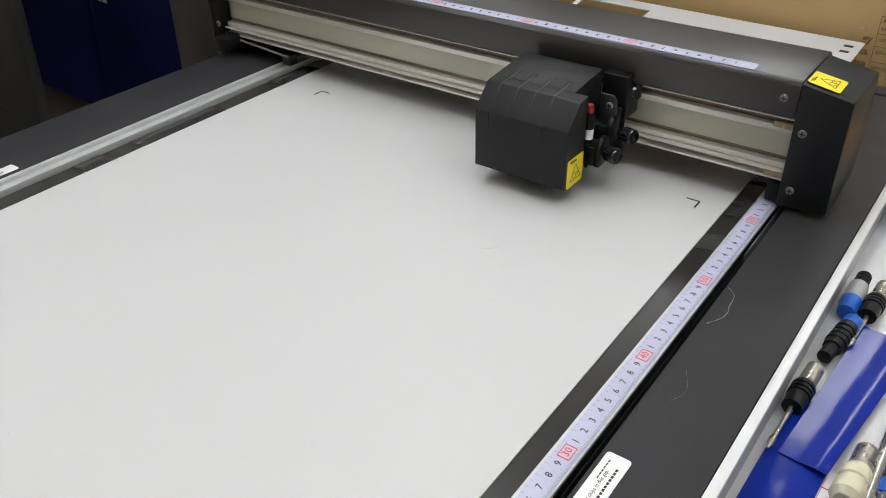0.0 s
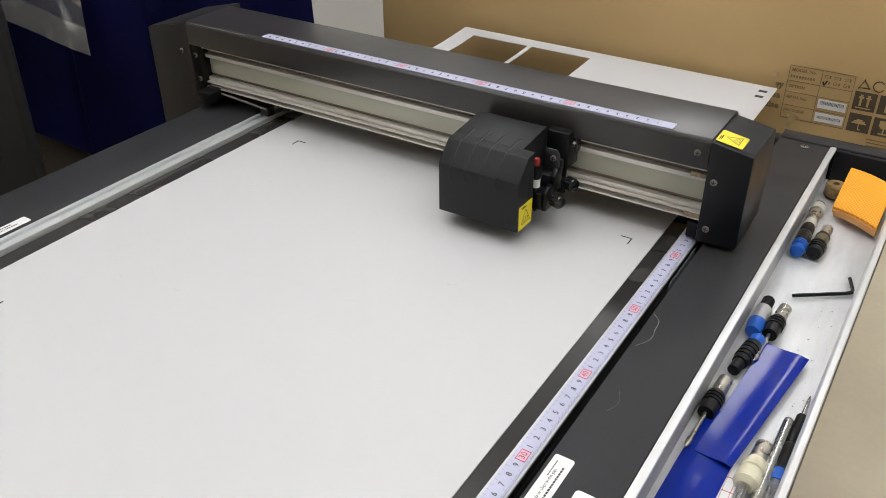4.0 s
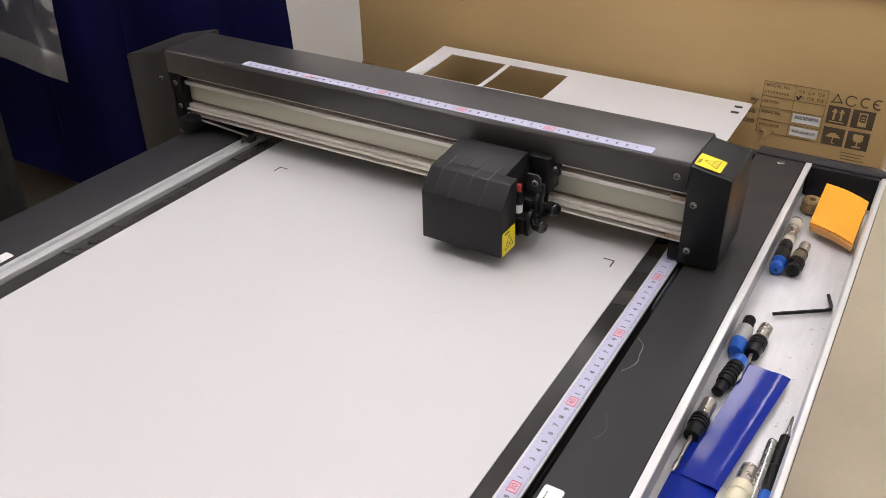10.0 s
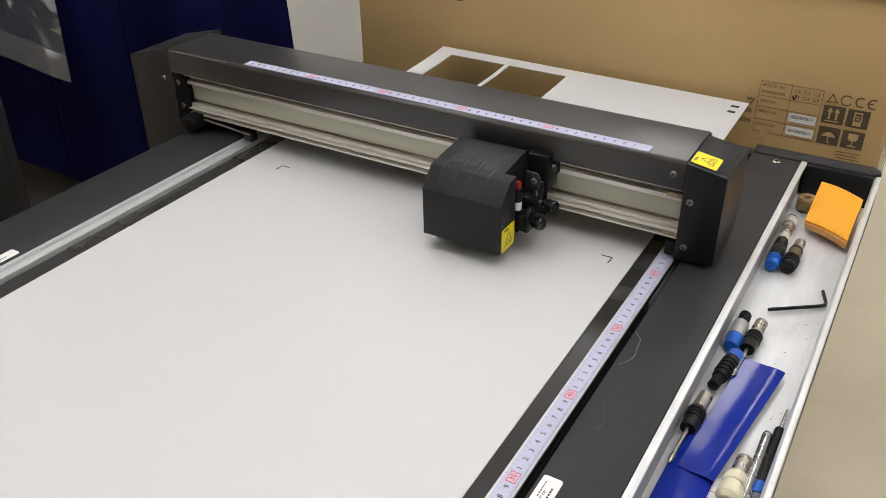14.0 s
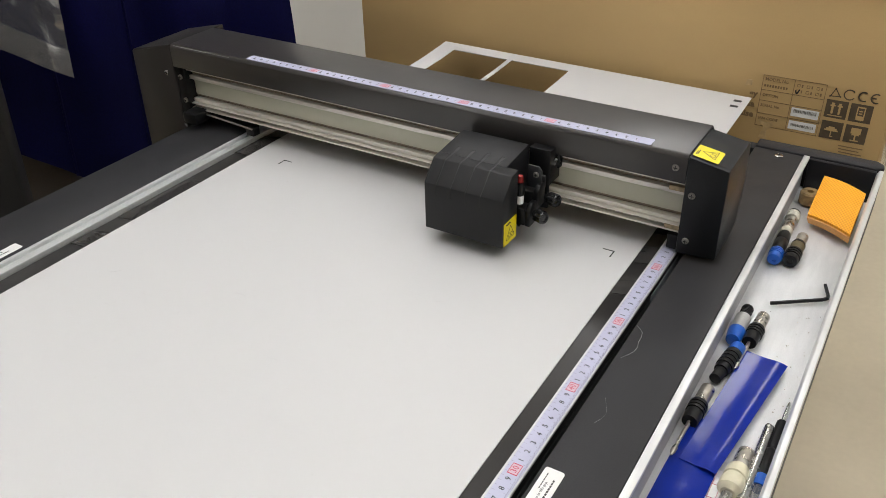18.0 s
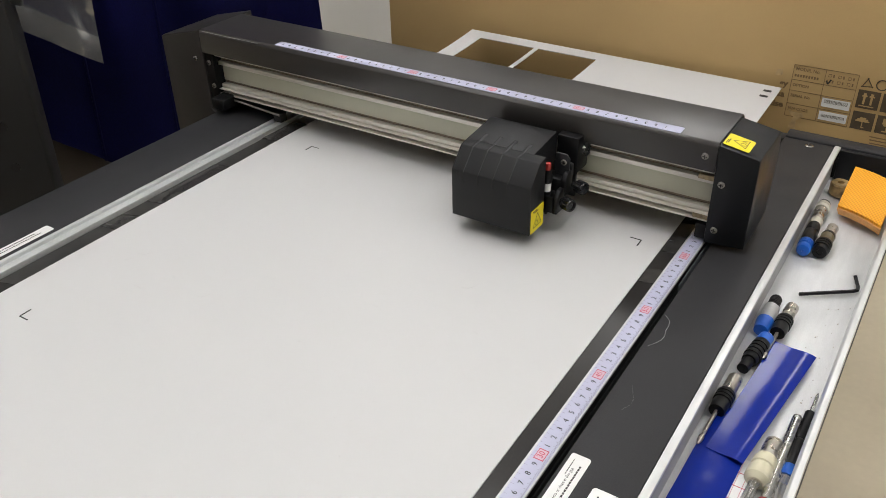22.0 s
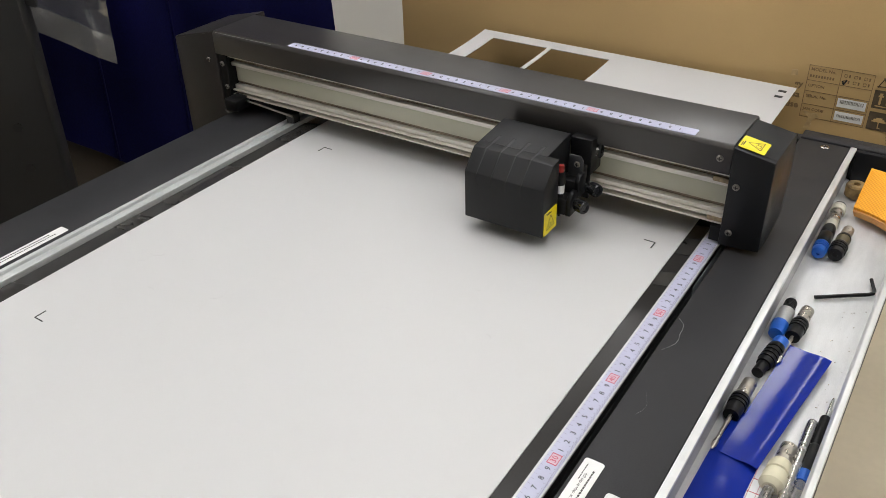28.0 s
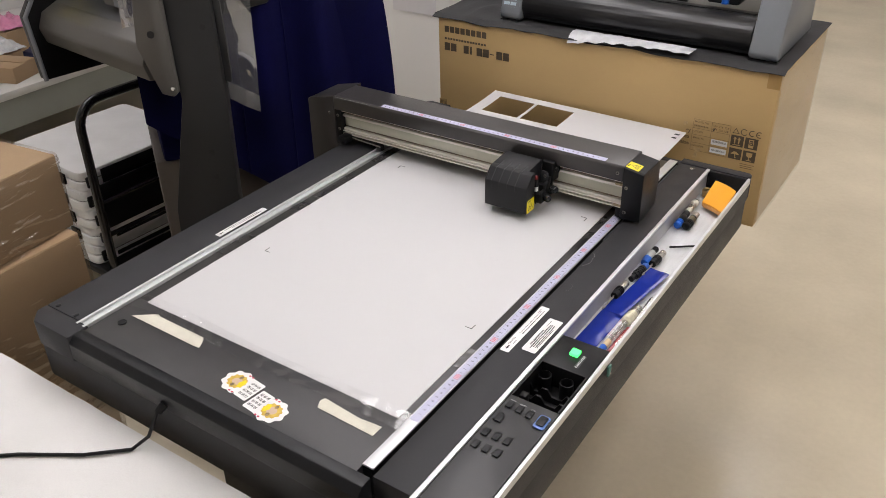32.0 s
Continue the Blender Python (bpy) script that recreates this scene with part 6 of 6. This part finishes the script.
def hand_truck():
    # a platform truck carrying a stack of white cases
    m = pose(-1.80, 0.785, FLOOR, 0, 0, -2)
    t = thing("platform_truck", label="black platform truck with a bent tube handle", category="hand truck", at=m)
    part("deck", bm_box(-0.22, 0.235, -0.23, 0.23, 0.115, 0.140, 0.006), M_BLACK, t, at=m)
    for x in (-0.16, 0.17):
        for y in (-0.18, 0.18):
            w = part("wheel", bm_turned([(-0.018, 0.040), (-0.015, 0.048), (0.015, 0.048), (0.018, 0.040)], 20, "y"), M_SLOT, t, at=m @ pose(x, y, 0.048))
            part("fork", bm_box(x - 0.02, x + 0.02, y - 0.022, y + 0.022, 0.094, 0.1145, 0.002), M_STEEL, w, at=m)
    hx, top, r, w = 0.238, 0.668, 0.075, 0.195
    pts = [(hx - 0.012, -w, 0.13), (hx, -w, top - r)]
    pts += [(hx, -w + r * (1 - math.cos(radians(15 * i))), top - r + r * math.sin(radians(15 * i))) for i in range(1, 7)]
    pts += [(hx, w - r * (1 - math.sin(radians(15 * i))), top - r + r * math.cos(radians(15 * i))) for i in range(0, 7)]
    pts += [(hx - 0.012, w, 0.13)]
    part("handle", bm_tube(pts, 0.0135, 14), M_TUBE, t, "glossy black bent tube handle", at=m)
    part("front_panel", bm_box(0.2015, 0.2060, -0.165, 0.165, 0.255, 0.400, 0.002), M_BLACK, t, "black panel between the handle posts", at=m)
    part("panel_bar", bm_tube([(hx - 0.003, -w, 0.36), (hx - 0.003, w, 0.36)], 0.007, 10), M_TUBE, t, at=m)
    part("panel_bar", bm_tube([(hx - 0.006, -w, 0.25), (hx - 0.006, w, 0.25)], 0.007, 10), M_TUBE, t, at=m)
    for i in range(5):
        z = 0.1405 + i * 0.0622
        mm = m @ pose(0.004 * ((i * 7) % 3 - 1), 0.004 * ((i * 5) % 3 - 1), z, 0, 0, 0.8 * ((i * 3) % 3 - 1))
        c = thing("storage_case", label="flat white moulded case with dark latches, stacked on the truck", category="case", group="stacked cases", at=mm)
        part("base", bm_prism(rounded(-0.195, 0.195, -0.215, 0.215, 0.03), "z", 0.0, 0.027, 0.004), M_CASE, c, at=mm)
        part("lid", bm_prism(rounded(-0.193, 0.193, -0.213, 0.213, 0.03), "z", 0.0292, 0.061, 0.007), M_CASE, c, at=mm)
        part("seam", bm_prism(rounded(-0.187, 0.187, -0.207, 0.207, 0.028), "z", 0.0266, 0.0296), M_STAND, c, at=mm)
        part("front_recess", bm_box(0.1935, 0.1965, -0.145, 0.145, 0.008, 0.052 if i == 4 else 0.022, 0.001), M_BLACK, c, "black recessed front", at=mm)
        for y in (-0.180, 0.180):
            l = part("latch", bm_box(0.1915, 0.2020, y - 0.017, y + 0.017, 0.010, 0.044, 0.003), M_BLACK, c, "dark latch", at=mm)
            part("catch", bm_box(0.2022, 0.2045, y - 0.008, y + 0.008, 0.018, 0.036, 0.001), M_STEEL, l, "bright catch", at=mm)
        for x in (-0.10, 0.10):
            part("latch", bm_box(x - 0.020, x + 0.020, -0.2225, -0.2140, 0.010, 0.044, 0.003), M_BLACK, c, "dark latch", at=mm)


hand_truck()


def wrapped_cartons():
    m0 = pose(-1.190, -0.085, FLOOR, 0, 0, 4)
    for k, (w, d, h, z, a) in enumerate(((0.46, 0.42, 0.23, 0.0, 0), (0.45, 0.42, 0.22, 0.232, 2), (0.44, 0.41, 0.21, 0.454, -2), (0.40, 0.38, 0.16, 0.666, 3))):
        m = m0 @ pose(0.01 * k, 0.012 * k, z, 0, 0, a)
        c = thing("parcel_carton", label="brown carton in a stack wound with clear wrap", category="carton", group="wrapped cartons", at=m)
        part("box", bm_box(-w / 2, w / 2, -d / 2, d / 2, 0, h, 0.004), M_CARTON2, c, at=m)
        part("seam_tape", bm_box(-0.025, 0.025, -d / 2 - 0.0004, d / 2 + 0.0004, h - 0.05, h + 0.0005), M_PARCELTAPE, c, "brown tape", at=m)

        def wrap(u, v):
            a2 = 2 * math.pi * u
            rx, ry = w / 2 + 0.004, d / 2 + 0.004
            s = max(abs(math.cos(a2)) / rx, abs(math.sin(a2)) / ry)
            r = 1 / s + 0.002 + 0.006 * abs(noise.noise(Vector((math.cos(a2) * 2, math.sin(a2) * 2, v * 9 + 3 * math.sin(a2))))) + 0.0035 * abs(noise.noise(Vector((math.cos(a2) * 5, math.sin(a2) * 5, v * 34 + 6 * math.sin(a2)))))
            return (r * math.cos(a2), r * math.sin(a2), h * v)
        part("stretch_wrap", bm_grid(110, 60, wrap), M_WRAP, c, "rumpled clear stretch wrap", at=m)


wrapped_cartons()


def near_table():
    t = thing("side_table", (-0.75, -0.45, FLOOR), "low table covered by a white cloth beside the plotter", "table")
    part("top", bm_box(-1.05, -0.12, -0.95, -0.165, -0.135, -0.105, 0.004), M_DESKTOP, t)
    for x in (-1.0, -0.17):
        for y in (-0.9, -0.21):
            part("leg", bm_box(x - 0.02, x + 0.02, y - 0.02, y + 0.02, FLOOR, -0.135, 0.003), M_STAND, t)
    c = thing("table_cloth", (-0.6, -0.5, -0.105), "creased white cloth lying over the side table", "cloth")

    def f(u, v):
        x, y = -1.07 + 0.97 * u, -0.97 + 0.815 * v
        z = -0.1035 + 0.0022 * noise.noise(Vector((x * 9, y * 9, 1))) + 0.0014 * noise.noise(Vector((x * 26, y * 18, 4)))
        return (x, y, z)
    part("cloth", bm_grid(60, 50, f, 0.0012), M_LINEN, c)
    w = thing("power_cable", (-0.32, -0.155, -0.10), "thin black cable leaving the plotter's near edge", "cable")
    part("cable", bm_tube([(-0.335, -0.141, -0.030), (-0.340, -0.150, -0.040), (-0.352, -0.165, -0.080), (-0.370, -0.185, -0.0985), (-0.42, -0.23, -0.0985), (-0.50, -0.28, -0.0985), (-0.60, -0.36, -0.0985)], 0.0027, 10), M_BLACK, w)
    part("plug", bm_tube([(-0.333, -0.1405, -0.028), (-0.337, -0.150, -0.038)], 0.0062, 12), M_BLACK, w)


near_table()


DZ = -0.31


def desk():
    t = thing("work_desk", (-2.85, 0.75, FLOOR), "low pale desk with a grey-green edge along the wall", "desk")
    part("top", bm_box(-3.50, -2.46, 0.05, 1.85, DZ - 0.03, DZ, 0.004), M_DESKTOP, t)
    part("apron", bm_box(-3.45, -2.485, 0.08, 1.82, DZ - 0.15, DZ - 0.031, 0.003), M_DESK, t, "grey-green steel apron")
    for x in (-3.43, -2.52):
        for y in (0.12, 1.78):
            part("leg", bm_box(x - 0.025, x + 0.025, y - 0.025, y + 0.025, FLOOR, DZ - 0.15, 0.003), M_DESK, t)
    for x, y, w, d, h, a, mt, nm in ((-2.60, 0.97, 0.16, 0.13, 0.060, 20, M_CARTON2, "brown"), (-2.76, 1.04, 0.15, 0.12, 0.060, -8, M_CARTON2, "brown"),
                                     (-2.57, 1.36, 0.10, 0.11, 0.070, 16, M_CARTON2, "brown"), (-2.66, 1.17, 0.14, 0.10, 0.045, 24, M_NAVYBOX, "navy"), (-2.92, 1.19, 0.20, 0.16, 0.10, 4, M_CARTON2, "brown")):
        m = pose(x, y, DZ + 0.0005, 0, 0, a)
        c = thing("small_box", label="small %s cardboard box lying on the desk" % nm, category="box", group="boxes on the desk", at=m)
        part("box", bm_box(-w / 2, w / 2, -d / 2, d / 2, 0, h, 0.003), mt, c, at=m)
        part("flap", bm_box(-w / 2 + 0.002, w / 2 - 0.002, -0.002, d / 2 - 0.002, h + 0.0005, h + 0.003, 0.0008), mt, c, at=m)
    for x, y, mt, nm, z in ((-2.90, 1.18, M_PINK, "pink plastic bag", DZ + 0.105), (-2.57, 1.36, M_MILKY, "milky plastic bag", DZ + 0.075), (-2.76, 1.04, M_MILKY, "milky plastic bag", DZ + 0.065)):
        c = thing("plastic_bag", (x, y, z), "crumpled %s lying on the boxes" % nm, "bag")
        rnd = random.Random(int(y * 100))

        def f(u, v):
            a, b = (u - 0.5) * 0.17, (v - 0.5) * 0.14
            edge = max(0.0, 1 - (2 * abs(u - 0.5)) ** 2) * max(0.0, 1 - (2 * abs(v - 0.5)) ** 2)
            return (x + a, y + b, z + 0.001 + edge * (0.035 + 0.04 * noise.noise(Vector((u * 5, v * 5, y)))) + 0.010 * abs(noise.noise(Vector((u * 14, v * 14, y)))))
        part("bag", bm_grid(26, 26, f, 0.0006), mt, c)
    # notice on the wall
    p = thing("wall_poster", (-1.40, 1.944, -0.03), "white paper notice with red block signs on the wall", "poster")
    s = part("paper", bm_box(-1.50, -1.30, 1.9465, 1.9490, -0.135, 0.14), M_POSTER, p)
    b = bmesh.new()
    for i in range(3):
        for j in range(4):
            if (i * 5 + j * 3) % 4:
                bm_box(-1.485 + i * 0.030, -1.461 + i * 0.030, 1.9455, 1.9464, -0.08 + j * 0.028, -0.074 + j * 0.028, bm=b)
            bm_box(-1.485 + i * 0.030, -1.479 + i * 0.030, 1.9455, 1.9463, -0.08 + j * 0.028, -0.058 + j * 0.028, bm=b)
    bm_box(-1.385, -1.32, 1.9455, 1.9464, -0.05, -0.045, bm=b)
    part("red_print", b, M_RED, s, "red blocks of print", smooth=False)
    g = thing("wall_cabinet", (-3.30, 1.80, DZ), "blue-grey enamelled panel standing on the desk by the wall", "panel")
    part("panel", bm_box(-3.42, -3.18, 1.72, 1.84, DZ + 0.0005, 0.75, 0.006), M_GREYPANEL, g)
    part("dial", bm_turned([(-0.006, 0.07), (0, 0.075), (0.004, 0.06)], 24, "y"), M_STAND, g, at=pose(-3.30, 1.717, 0.02))


desk()


def far_end():
    # a long pale padded bench against the far wall of the aisle
    t = thing("pale_bench", (1.4, 5.5, FLOOR), "long pale grey padded bench by the far wall", "bench")
    part("seat", bm_box(0.3, 3.0, 5.1, 5.9, FLOOR + 0.06, FLOOR + 0.42, 0.06, 4), M_DESKTOP, t)
    part("plinth", bm_box(0.34, 2.96, 5.14, 5.88, FLOOR, FLOOR + 0.06), M_STAND, t)
    tg = thing("teal_tag", (0.164, 0.215, -0.035), "small teal plastic tab on the tray's outer edge", "tab")
    part("tab", bm_box(0.1602, 0.1640, 0.2460, 0.2560, -0.030, -0.012, 0.001), M_TEAL, tg)


far_end()
